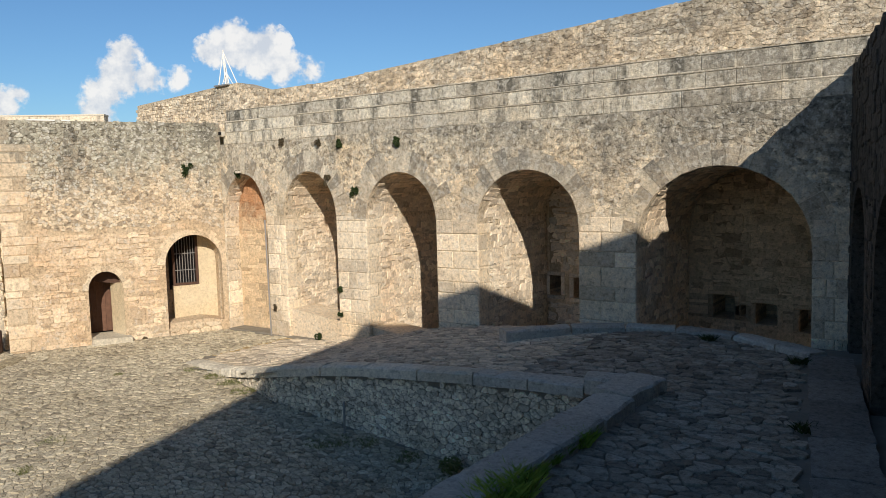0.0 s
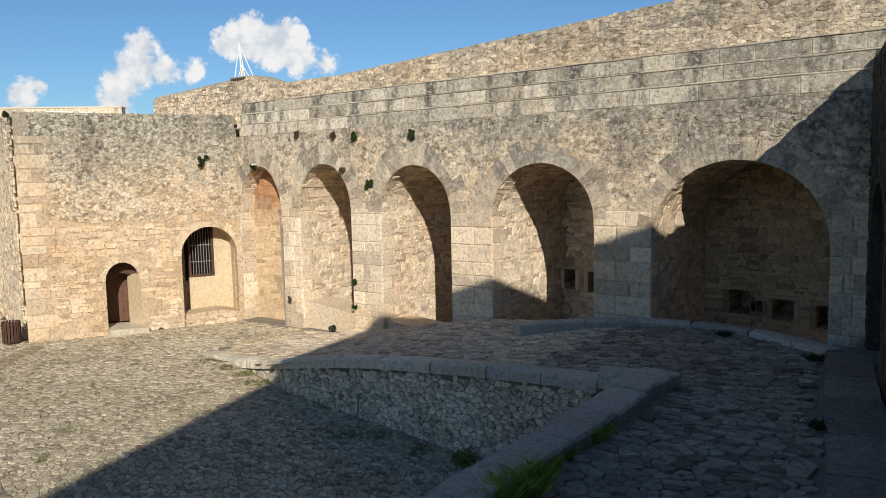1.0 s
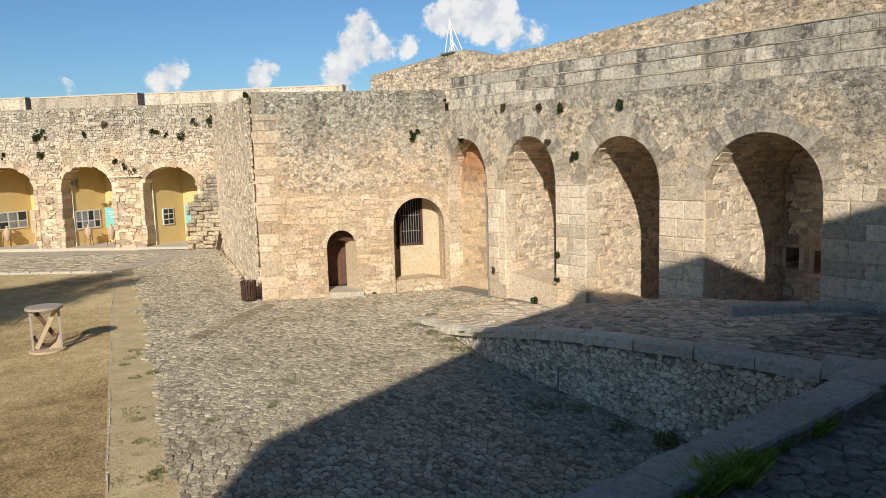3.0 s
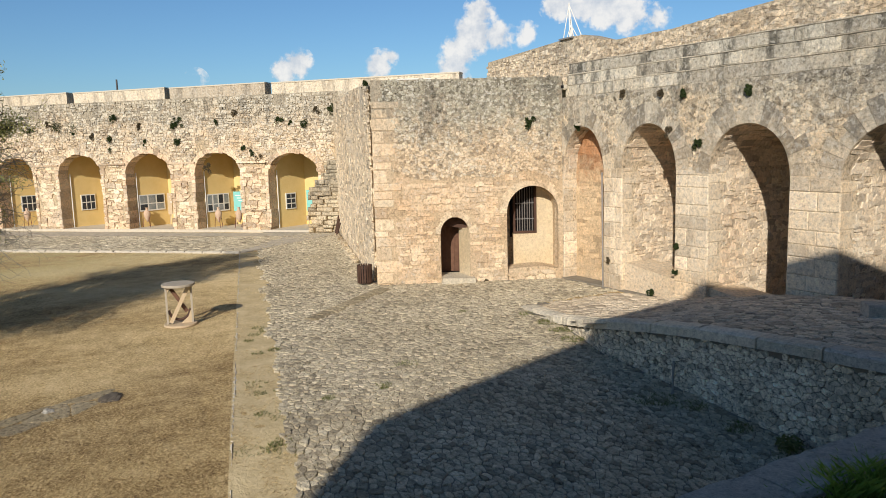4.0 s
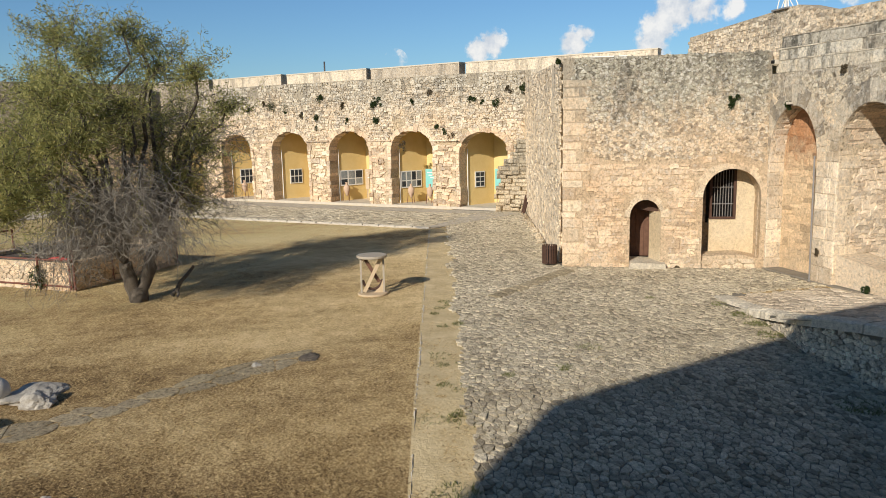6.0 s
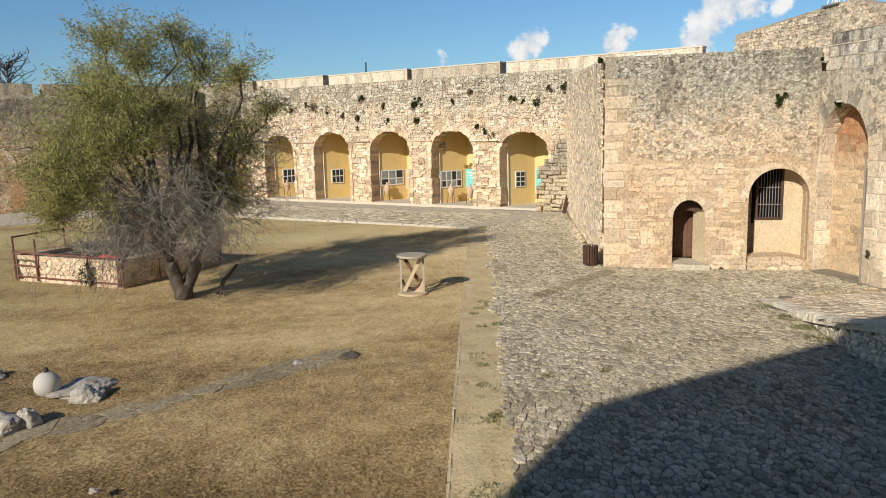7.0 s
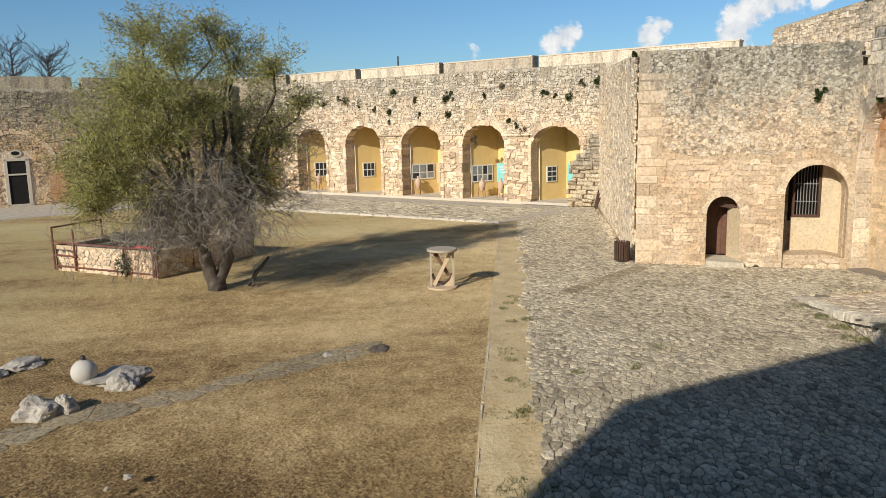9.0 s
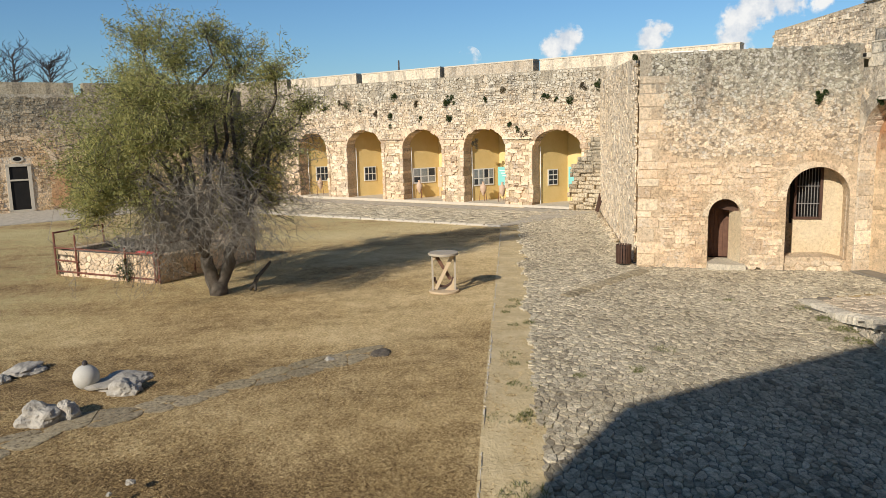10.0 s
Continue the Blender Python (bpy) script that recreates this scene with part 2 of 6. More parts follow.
M_PLASTER = stone_material("cream_plaster", (0.74, 0.61, 0.41), (0.78, 0.68, 0.50), GREY, DARK, seed=91, island=False, lich_max=0.2, pit=0.25)
M_NICHE = stone_material("stained_niche", (0.72, 0.54, 0.34), (0.76, 0.61, 0.42), (0.46, 0.22, 0.10), DARK, lichen=(2.0, 4.2), stain=0.1, seed=93, lich_max=0.9, pit=0.4)
# back wall of the arches, darkened in colour to hold its shade
M_BACK = stone_material("shade_dark_back_stone", (0.60, 0.455, 0.30), (0.68, 0.545, 0.39), (0.42, 0.37, 0.29), DARK, seed=7, vary=0.9, pit=0.5, stain=0.2, lich_max=0.4)
M_FARSTONE = stone_material("far_dressed_stone", (0.76, 0.565, 0.385), (0.83, 0.69, 0.52), (0.50, 0.45, 0.36), DARK, lichen=(3.0, 6.0), seed=27, vary=0.95, pit=0.6, lime=0.35)
M_FARBLOCK = stone_material("far_blocks", (0.52, 0.42, 0.28), (0.60, 0.52, 0.39), GREY, DARK, lichen=(0.5, 3.0), seed=95, vary=0.8)
M_CURTAIN = stone_material("curtain_rubble", (0.58, 0.42, 0.25), (0.70, 0.55, 0.37), (0.36, 0.335, 0.26), DARK, lichen=(2.2, 6.0), seed=97, vary=0.9, lime=0.25)
M_PATH = stone_material("path_flag", (0.345, 0.29, 0.185), (0.42, 0.355, 0.24), (0.32, 0.28, 0.195), DARK, lichen=(-9, 30), stain=0.3, seed=99, lich_max=0.5, pit=0.8, vary=0.5)
M_RAMPBED = plain_material("ramp_joint_earth", (0.15, 0.13, 0.10), (0.27, 0.24, 0.19), 4.0, relief=0.6, depth=0.02)
M_COBBLE_BED = plain_material("cobble_bed_earth", (0.17, 0.15, 0.115), (0.30, 0.265, 0.205), 2.0, relief=0.6, depth=0.02)


def lawn_material(name, island=False):
    """Burnt grass: brown thatch, straw and a little green in broad drifts."""
    m, n, l, bsdf = material(name, 0.95)
    geo = n.new("ShaderNodeNewGeometry")
    p = geo.outputs["Position"]
    drift = n.new("ShaderNodeMapping")
    drift.inputs["Rotation"].default_value, drift.inputs["Scale"].default_value = (0, 0, radians(-28)), (1.0, 0.45, 1.0)
    l.new(p, drift.inputs[0])
    big, mid, fine = noise_node(n, l, 0.28, 5, 0.62, drift.outputs[0]), noise_node(n, l, 2.2, 6, 0.72, p), noise_node(n, l, 20.0, 8, 0.85, p)
    sep = n.new("ShaderNodeSeparateXYZ")
    l.new(p, sep.inputs[0])
    a = ramp_node(n, ((0.36, (0.10, 0.062, 0.026)), (0.45, (0.31, 0.205, 0.09)), (0.54, (0.60, 0.44, 0.21)), (0.63, (0.82, 0.65, 0.36))))
    v = calc(n, l, "ADD", calc(n, l, "MULTIPLY", mid.outputs[0], 0.16), calc(n, l, "MULTIPLY", fine.outputs[0], 0.54))
    v = calc(n, l, "ADD", v, calc(n, l, "MULTIPLY", big.outputs[0], 0.30))
    v = calc(n, l, "ADD", calc(n, l, "MULTIPLY", calc(n, l, "SUBTRACT", v, 0.5), 1.55), 0.494)
    # the turf is burnt brown towards the bastion, straw coloured further off
    v = calc(n, l, "ADD", v, range_node(n, l, calc(n, l, "ADD", sep.outputs[0], calc(n, l, "MULTIPLY", big.outputs[0], 6.0)), -6.0, -18.0, -0.045, 0.025))
    v = calc(n, l, "ADD", v, range_node(n, l, sep.outputs[1], -9.0, 3.0, -0.008, 0.03))
    if island:
        v = calc(n, l, "ADD", calc(n, l, "MULTIPLY", v, 0.78), calc(n, l, "MULTIPLY", geo.outputs["Random Per Island"], 0.22))
    l.new(v, a.inputs[0])
    far = range_node(n, l, calc(n, l, "ADD", sep.outputs[0], calc(n, l, "MULTIPLY", sep.outputs[1], 1.2)), -21.0, -40.0, 0.0, 0.45)
    green = calc(n, l, "MULTIPLY", far, range_node(n, l, calc(n, l, "ADD", mid.outputs[0], calc(n, l, "SUBTRACT", big.outputs[0], 0.5)), 0.36, 0.62))
    c = mix_node(n, l, green, a.outputs[0], (0.29, 0.285, 0.105))
    l.new(c, bsdf.inputs["Base Color"])
    bump(n, l, bsdf, fine.outputs[0], 0.9, 0.05)
    return m


M_EARTH = lawn_material("burnt_lawn")
M_BLADE = lawn_material("burnt_blades", True)


# ---- builders ----
class Frame2:
    """A vertical plane: u along it, v up, w into the wall."""

    def __init__(self, origin, angle, flip=False):
        self.o = Vector((*origin, 0))
        a = radians(angle)
        self.d = Vector((math.cos(a), math.sin(a), 0))
        self.n = Vector((-self.d.y, self.d.x, 0)) * (-1 if flip else 1)

    def __call__(self, u, v, w=0.0):
        return self.o + self.d * u + self.n * w + Vector((0, 0, v))


def mesh_object(name, verts, faces, mat, parent=None, label=""):
    me = bpy.data.meshes.new(name)
    me.from_pydata([tuple(v) for v in verts], [], faces)
    me.materials.append(mat)
    ob = new(name, me)
    if parent is not None:
        ob.parent = parent
    return tagged(ob, label)


def part(name, bm, mat, parent=None, label="", smooth=False):
    bmesh.ops.recalc_face_normals(bm, faces=bm.faces)
    me = bpy.data.meshes.new(name)
    bm.to_mesh(me)
    bm.free()
    me.materials.append(mat)
    for p in me.polygons:
        p.use_smooth = smooth
    ob = new(name, me)
    if parent is not None:
        ob.parent = parent
    return tagged(ob, label)


def prism_into(bm, place, outline, w0, w1):
    """An outline in (u, v), extruded from depth w0 to w1."""
    a = [bm.verts.new(place(u, v, w0)) for u, v in outline]
    b = [bm.verts.new(place(u, v, w1)) for u, v in outline]
    n = len(a)
    f = [bm.faces.new(a), bm.faces.new(b[::-1])]
    for i in range(n):
        bm.faces.new((a[i], b[i], b[(i + 1) % n], a[(i + 1) % n]))
    for face in f:
        face.normal_update()
    bmesh.ops.triangulate(bm, faces=f)
    return bm


def prism(place, outline, w0, w1):
    return prism_into(bmesh.new(), place, outline, w0, w1)


def box_into(bm, m, size, bevel=0.0):
    made = bmesh.ops.create_cube(bm, size=1.0, matrix=m @ Matrix.Diagonal((*size, 1)))
    if bevel:
        edges = list({e for v in made["verts"] for e in v.link_edges})
        bmesh.ops.bevel(bm, geom=edges, offset=bevel, segments=2, affect="EDGES", profile=0.6)
    return bm


def box(m, size, bevel=0.0):
    return box_into(bmesh.new(), m, size, bevel)


def tube_into(bm, a, b, r0, r1=None, sides=8):
    a, b = Vector(a), Vector(b)
    r1 = r0 if r1 is None else r1
    q = (b - a).to_track_quat("Z", "Y").to_matrix()
    rings = []
    for c, r in ((a, r0), (b, r1)):
        rings.append([bm.verts.new(c + q @ Vector((r * math.cos(2 * math.pi * i / sides), r * math.sin(2 * math.pi * i / sides), 0))) for i in range(sides)])
    for i in range(sides):
        bm.faces.new((rings[0][i], rings[0][(i + 1) % sides], rings[1][(i + 1) % sides], rings[1][i]))
    bm.faces.new(rings[0][::-1])
    bm.faces.new(rings[1])
    return bm


def F_basis(place, u, v, w):
    """The pose of a box set on a wall plane."""
    m = Matrix.Identity(4)
    for i, c in enumerate((place.d, place.n, Vector((0, 0, 1)))):
        m.col[i][:3] = c
    m.translation = place(u, v, w)
    return m


def arch_points(x0, x1, spring, rise, n=14):
    """Points of an arch from its right springing over the crown to the left one."""
    c, r = (x0 + x1) / 2, (x1 - x0) / 2
    return [(c + r * math.cos(math.pi * i / n), spring + rise * math.sin(math.pi * i / n)) for i in range(n + 1)]


def wall_outline(u0, u1, top, base, arches):
    """An outline with arched openings that stand on the base line. base(u) gives its height; top is a list of (u, v) from right to left."""
    pts = [(u0, base(u0))]
    for x0, x1, spring, rise in arches:
        pts += [(x0, base(x0))] + arch_points(x0, x1, spring, rise)[::-1] + [(x1, base(x1))]
    return pts + [(u1, base(u1))] + top


# plan
YW = 15.84                                  # the face of the great arcade
CORNER = (-22.82, 10.08)                    # the quoined corner of the gatehouse
F_ARCADE = Frame2((0, YW), 0)
F_FACADE = Frame2(CORNER, 65.5)
F_SIDE = Frame2(CORNER, 163.1, flip=True)
F_FAR = Frame2((-38.7, 14.9), 225.7, flip=True)
F_LEFT = Frame2((-51.24, -19.44), 117.0)
F_RIGHT = Frame2((-1.98, YW), -79.0)
FACADE_LEN = 6.33
TERRACE = ((-60, -0.05), (-17.6, -0.03), (-15.2, 0.12), (-14.2, 0.30), (-11.7, 0.82), (-9.95, 1.05), (-7.4, 1.25), (-5.5, 1.34), (-3.0, 1.30), (30, 1.28))
COPING_Y = 10.65                            # outer edge of the ramp's coping
COPING_X = -4.58                            # outer edge of the coping that runs towards the viewer


def terrace_z(x):
    return float(np.interp(x, [p[0] for p in TERRACE], [p[1] for p in TERRACE]))


def court_z(x, y):
    return -min(0.45, 0.09 * max(0.0, x + 12.0))


# ---- ground ----
def sheet(name, xs, ys, height, mat, inside=None):
    ix, verts, faces = {}, [], []
    for i, x in enumerate(xs):
        for j, y in enumerate(ys):
            ix[i, j] = len(verts)
            verts.append((x, y, height(x, y)))
    for i in range(len(xs) - 1):
        for j in range(len(ys) - 1):
            if inside is None or inside((xs[i] + xs[i + 1]) / 2, (ys[j] + ys[j + 1]) / 2):
                faces.append((ix[i, j], ix[i + 1, j], ix[i + 1, j + 1], ix[i, j + 1]))
    return mesh_object(name, verts, faces, mat)


near = [i * 1.0 for i in range(-70, 31)]
far_steps = [45, 80, 160, 400, 1000, 2500]
xs = [-70 - s for s in far_steps[::-1]] + near + [30 + s for s in far_steps]
ground = sheet("ground", xs, xs, lambda x, y: court_z(x, y) - 0.06 + 0.015 * noise.noise((x * 0.4, y * 0.4, 0)), M_EARTH)
tagged(ground, "dry brown earth with thin burnt grass", "ground", kind="structure")

# ---- the great arcade ----
ARCHES = ((-20.15, -18.12, 3.55, 1.50), (-17.32, -15.15, 3.75, 1.30), (-14.02, -11.58, 3.65, 1.28), (-10.30, -7.52, 3.55, 1.32), (-6.15, -2.62, 3.15, 1.66))
LEDGE_Z = 6.03
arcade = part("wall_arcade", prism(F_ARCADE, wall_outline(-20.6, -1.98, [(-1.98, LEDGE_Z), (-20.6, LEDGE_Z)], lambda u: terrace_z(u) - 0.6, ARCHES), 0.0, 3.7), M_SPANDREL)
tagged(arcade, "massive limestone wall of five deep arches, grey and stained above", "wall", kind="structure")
# ---- gatehouse ----
DOOR = (2.16, 3.14, 1.62, 0.56)
WINDOW = (4.42, 6.18, 2.25, 0.90)
gate = part("wall_gatehouse", prism(F_FACADE, wall_outline(0.0, FACADE_LEN, [(FACADE_LEN, 6.72), (0.0, 6.72)], lambda u: -0.6, (DOOR, WINDOW)), 0.0, 0.9), M_MORTAR)
tagged(gate, "tall rubble wall of the gatehouse with two arched openings", "wall", kind="structure")
side = part("wall_side", prism(F_SIDE, [(0.9, -0.6), (17.2, -0.6), (17.2, 7.2), (0.9, 6.72)], 0.0, 0.9), M_SIDE)
tagged(side, "long pale rubble wall beside the cobbled lane", "wall", kind="structure")
roof = part("gatehouse_roof", prism(lambda u, v, w: Vector((u, v, 6.3 + w)), [(-22.6, 10.6), (-20.4, 15.9), (-20.4, 26), (-38, 26), (-38, 15.5)], 0.0, 0.3), M_SIDE)
tagged(roof, "flat stone roof terrace of the gatehouse", "roof", kind="structure")

# ---- far arcade ----
FAR_ARCHES = ((1.05, 4.10, 3.30, 1.10), (5.81, 8.80, 3.35, 1.20), (10.34, 13.45, 3.35, 1.22), (15.10, 18.2, 3.4, 1.22), (20.0, 22.8, 3.4, 1.15), (24.6, 27.4, 3.4, 1.15))
far = part("wall_far_arcade", prism(F_FAR, wall_outline(-0.3, 30.6, [(30.6, 7.6), (-0.3, 7.6)], lambda u: -0.5, FAR_ARCHES), 0.0, 0.8), M_FARBED)
tagged(far, "pale ruined arcade wall with a row of round arches", "wall", kind="structure")
left = part("wall_left", prism(F_LEFT, [(-30, -0.5), (15.0, -0.5), (15.0, 7.35), (-30, 7.35)], 0.0, 1.0), M_FAR)
tagged(left, "tall curtain wall of mixed rubble", "wall", kind="structure")
RIGHT_ARCHES = ((0.35, 2.95, 3.15, 1.2), (4.3, 7.0, 3.15, 1.2), (8.4, 11.1, 3.15, 1.2))
right = part("wall_right", prism(F_RIGHT, wall_outline(0.0, 15.4, [(15.4, 6.45), (0.0, 6.45)], lambda u: 0.3, RIGHT_ARCHES), 0.0, 0.9), M_SHADEWALL)
part("recess_back", prism(F_RIGHT, [(0.0, 0.3), (15.4, 0.3), (15.4, 6.4), (0.0, 6.4)], 0.9, 1.2), M_SHADEWALL, right)
tagged(right, "stone wall with deep blind arches along the terrace, coloured dark for its shade", "wall", kind="structure")


def tower_place(u, v, w):
    return Vector((u, v, w))


K1, K2, K3 = (2.9, -1.37), (6.85, -13.4), (8.0, 3.75)
tower = part("bastion", prism(tower_place, [K1, K3, (14.0, 2.0), (14.0, -11.5), K2], -0.5, 12.5), M_MORTAR)
tagged(tower, "high stone bastion that shades the court", "building", kind="structure")
stand = part("upper_landing", box(pose(1.6, -2.2, 1.4), (3.6, 5.0, 3.1)), M_MORTAR)
tagged(stand, "stone landing above the terrace", "landing", kind="structure")

# ---- terrace ----
def coping_y(x):
    """The ramp's outer edge, which bends back where the ramp meets the court."""
    return float(np.interp(x, (-17.6, -16.1, -14.9, -13.6, -12.3), (12.05, 11.75, 11.55, 11.15, COPING_Y)))


def terrace_in(x, y):
    return (y > coping_y(x) + 0.05 or x > COPING_X) and y < YW


tx = [-18.0 + 0.5 * i for i in range(27)] + [COPING_X + 0.5 * i for i in range(9)]
ty = [-0.35 + 0.5 * i for i in range(22)] + [COPING_Y + 0.5 * i for i in range(19)]
terrace = sheet("terrace", tx, ty, lambda x, y: terrace_z(x) - 0.05, M_COBBLE_BED, terrace_in)
tagged(terrace, "cobbled ramp and terrace before the arches", "pavement", kind="structure")
flat = lambda u, v, w: Vector((u, coping_y(u) + 0.12 + w, v))
front_pts = [(x, terrace_z(x) - 0.06) for x in (-4.4, -5.5, -7.4, -9.95, -11.7, -12.3)]
front = part("wall_ramp", prism(flat, [(-12.3, -0.9), (-4.4, -0.9)] + front_pts, 0.0, 0.5), M_RAMPBED)
for x0, x1 in ((-12.8, -12.3), (-13.6, -12.8), (-14.2, -13.6), (-14.9, -14.2), (-16.1, -14.9), (-17.4, -16.1)):
    part("wall_section", prism(flat, [(x0, -0.9), (x1, -0.9), (x1, terrace_z(x1) - 0.06), (x0, terrace_z(x0) - 0.06)], 0.0, 0.5), M_RAMPBED, front)
tagged(front, "rubble retaining wall of the ramp", "wall", kind="structure")
flank = part("wall_flank", box(pose(COPING_X + 0.37, 5.3, 0.35), (0.5, 11.2, 1.8)), M_RAMPBED)
tagged(flank, "rubble retaining wall under the terrace edge", "wall", kind="structure")


def holed_wall(name, place, u0, u1, v0, v1, w0, w1, holes, mat, deep=0.6):
    """A wall with square holes that end blind at depth w0 + deep."""
    us = sorted({u0, u1, *[h[0] for h in holes], *[h[1] for h in holes]})
    vs = sorted({v0, v1, *[h[2] for h in holes], *[h[3] for h in holes]})
    bm = bmesh.new()
    for a, b in zip(us, us[1:]):
        for c, d in zip(vs, vs[1:]):
            hole = any(h[0] <= a and b <= h[1] and h[2] <= c and d <= h[3] for h in holes)
            prism_into(bm, place, [(a, c), (b, c), (b, d), (a, d)], w0 + (deep if hole else 0.0), w1)
    return part(name, bm, mat)


LOOPS = [(-5.53, -5.0, 0.97, 1.57), (-4.49, -3.99, 0.89, 1.41), (-3.49, -2.95, 0.78, 1.33), (-10.21, -9.86, 1.26, 1.83), (-9.45, -9.15, 1.2, 1.8), (-4.86, -4.72, 1.05, 1.34)]
F_BACK = Frame2((0, YW + 3.7), 0)
back = holed_wall("wall_back", F_BACK, -20.6, -1.9, -0.6, 6.1, 0.0, 1.2, LOOPS, M_BACK, 1.1)
tagged(back, "rubble back wall of the deep arches with square loopholes", "wall", kind="structure")
niche_floor = part("niche_floor", prism(tower_place, [(-20.6, YW - 0.02), (-1.9, YW - 0.02), (-1.9, YW + 3.8), (-20.6, YW + 3.8)], -0.7, 0.0), M_COBBLE_BED)
tagged(niche_floor, "earth floor inside the deep arches", "floor", kind="structure")


# ---- stones ----
NEAR = sorted(((a, b) for a in range(-3, 4) for b in range(-3, 4)), key=lambda p: p[0] ** 2 + p[1] ** 2)


def cells(u0, u1, v0, v1, su, sv, rng, jit=0.42):
    """Irregular stone outlines that fill a rectangle: the cells round jittered points."""
    nu, nv = int(math.ceil((u1 - u0) / su)), int(math.ceil((v1 - v0) / sv))
    pts = {}
    for i in range(-2, nu + 2):
        for j in range(-2, nv + 2):
            pts[i, j] = (i + 0.5 + (0.5 if j % 2 else 0.0) + rng.uniform(-jit, jit), j + 0.5 + rng.uniform(-jit, jit))
    for key in list(pts):
        if rng.random() < 0.24:
            del pts[key]
    for i in range(nu):
        for j in range(nv):
            if (i, j) not in pts:
                continue
            x, y = pts[i, j]
            poly = [(x - 1.5, y - 1.5), (x + 1.5, y - 1.5), (x + 1.5, y + 1.5), (x - 1.5, y + 1.5)]
            for di, dj in NEAR:
                q = pts.get((i + di, j + dj))
                if (di == 0 and dj == 0) or q is None:
                    continue
                nx, ny = q[0] - x, q[1] - y
                c = nx * (x + q[0]) / 2 + ny * (y + q[1]) / 2
                ds = [nx * p[0] + ny * p[1] - c for p in poly]
                if max(ds) <= 0:
                    continue
                cut = []
                for k in range(len(poly)):
                    a, b, da, db = poly[k], poly[(k + 1) % len(poly)], ds[k], ds[(k + 1) % len(poly)]
                    if da <= 0:
                        cut.append(a)
                    if (da < 0 < db) or (db < 0 < da):
                        t = da / (da - db)
                        cut.append((a[0] + (b[0] - a[0]) * t, a[1] + (b[1] - a[1]) * t))
                poly = cut
                if len(poly) < 3:
                    break
            if len(poly) >= 3:
                yield [(u0 + p[0] * su, v0 + p[1] * sv) for p in poly]


def courses(u0, u1, v0, v1, su, sv, rng, jit=0.42):
    """Rough courses: rows of uneven height, stones of uneven length with crooked edges."""
    v = v0
    while v < v1:
        h = sv * rng.uniform(0.65, 1.45)
        u = u0 - rng.uniform(0, su)
        wob = rng.uniform(0, 9)
        while u < u1:
            L = su * rng.uniform(0.5, 1.6)
            splits = ((v, v + h),)
            if L > su * 0.9 and rng.random() < 0.35:
                m = v + h * rng.uniform(0.4, 0.6)
                splits = ((v, m), (m, v + h))
            for a, b in splits:
                j = lambda k: rng.uniform(-1, 1) * jit * 0.30 * min(k, 0.22)
                lift = lambda x: 0.25 * sv * noise.noise((x * 0.8, v * 3 + wob * 0, 1.7))
                yield [(u + j(h), a + j(h) + lift(u)), (u + L / 2 + j(L), a + j(h) * 1.3 + lift(u + L / 2)), (u + L + j(h), a + j(h) + lift(u + L)), (u + L + j(h) * 1.2, (a + b) / 2 + lift(u + L)),
                       (u + L + j(h), b + j(h) + lift(u + L)), (u + L / 2 + j(L), b + j(h) * 1.3 + lift(u + L / 2)), (u + j(h), b + j(h) + lift(u)), (u + j(h) * 1.2, (a + b) / 2 + lift(u))]
            u += L
        v += h


def stone_mesh(place, poly, h, gap, rng, flip, inset=0.14):
    """Points and faces of one stone: a rounded slab over its outline."""
    cu, cv = sum(p[0] for p in poly) / len(poly), sum(p[1] for p in poly) / len(poly)
    if len(poly) < 8:
        cut = []
        for i, p in enumerate(poly):
            q = poly[(i + 1) % len(poly)]
            t = rng.uniform(0.14, 0.3)
            if math.hypot(q[0] - p[0], q[1] - p[1]) < 0.035:
                cut.append(((p[0] + q[0]) / 2, (p[1] + q[1]) / 2))
            else:
                cut += [(p[0] + (q[0] - p[0]) * t, p[1] + (q[1] - p[1]) * t), (q[0] - (q[0] - p[0]) * t, q[1] - (q[1] - p[1]) * t)]
        poly = cut
    gap *= rng.uniform(0.15, 1.5)
    size = max(math.hypot(p[0] - cu, p[1] - cv) for p in poly)
    k0 = 1 - gap / max(size, 0.05)
    k1 = k0 - inset
    tilt_u, tilt_v = rng.uniform(-0.10, 0.10) * h / size, rng.uniform(-0.10, 0.10) * h / size
    n, verts = len(poly), []
    for k, d in ((k0, 0.03), (k0 * 0.985, -h * 0.55), (k1, -h)):
        for u, v in poly:
            a, b = (u - cu) * k, (v - cv) * k
            verts.append(place(cu + a, cv + b, d + (a * tilt_u + b * tilt_v) * 3))
    faces = []
    for r in (0, n):
        for i in range(n):
            j = (i + 1) % n
            faces.append((r + i, r + j, r + n + j, r + n + i))
    faces.append(tuple(range(2 * n, 3 * n)))
    return verts, [f[::-1] for f in faces] if flip else faces


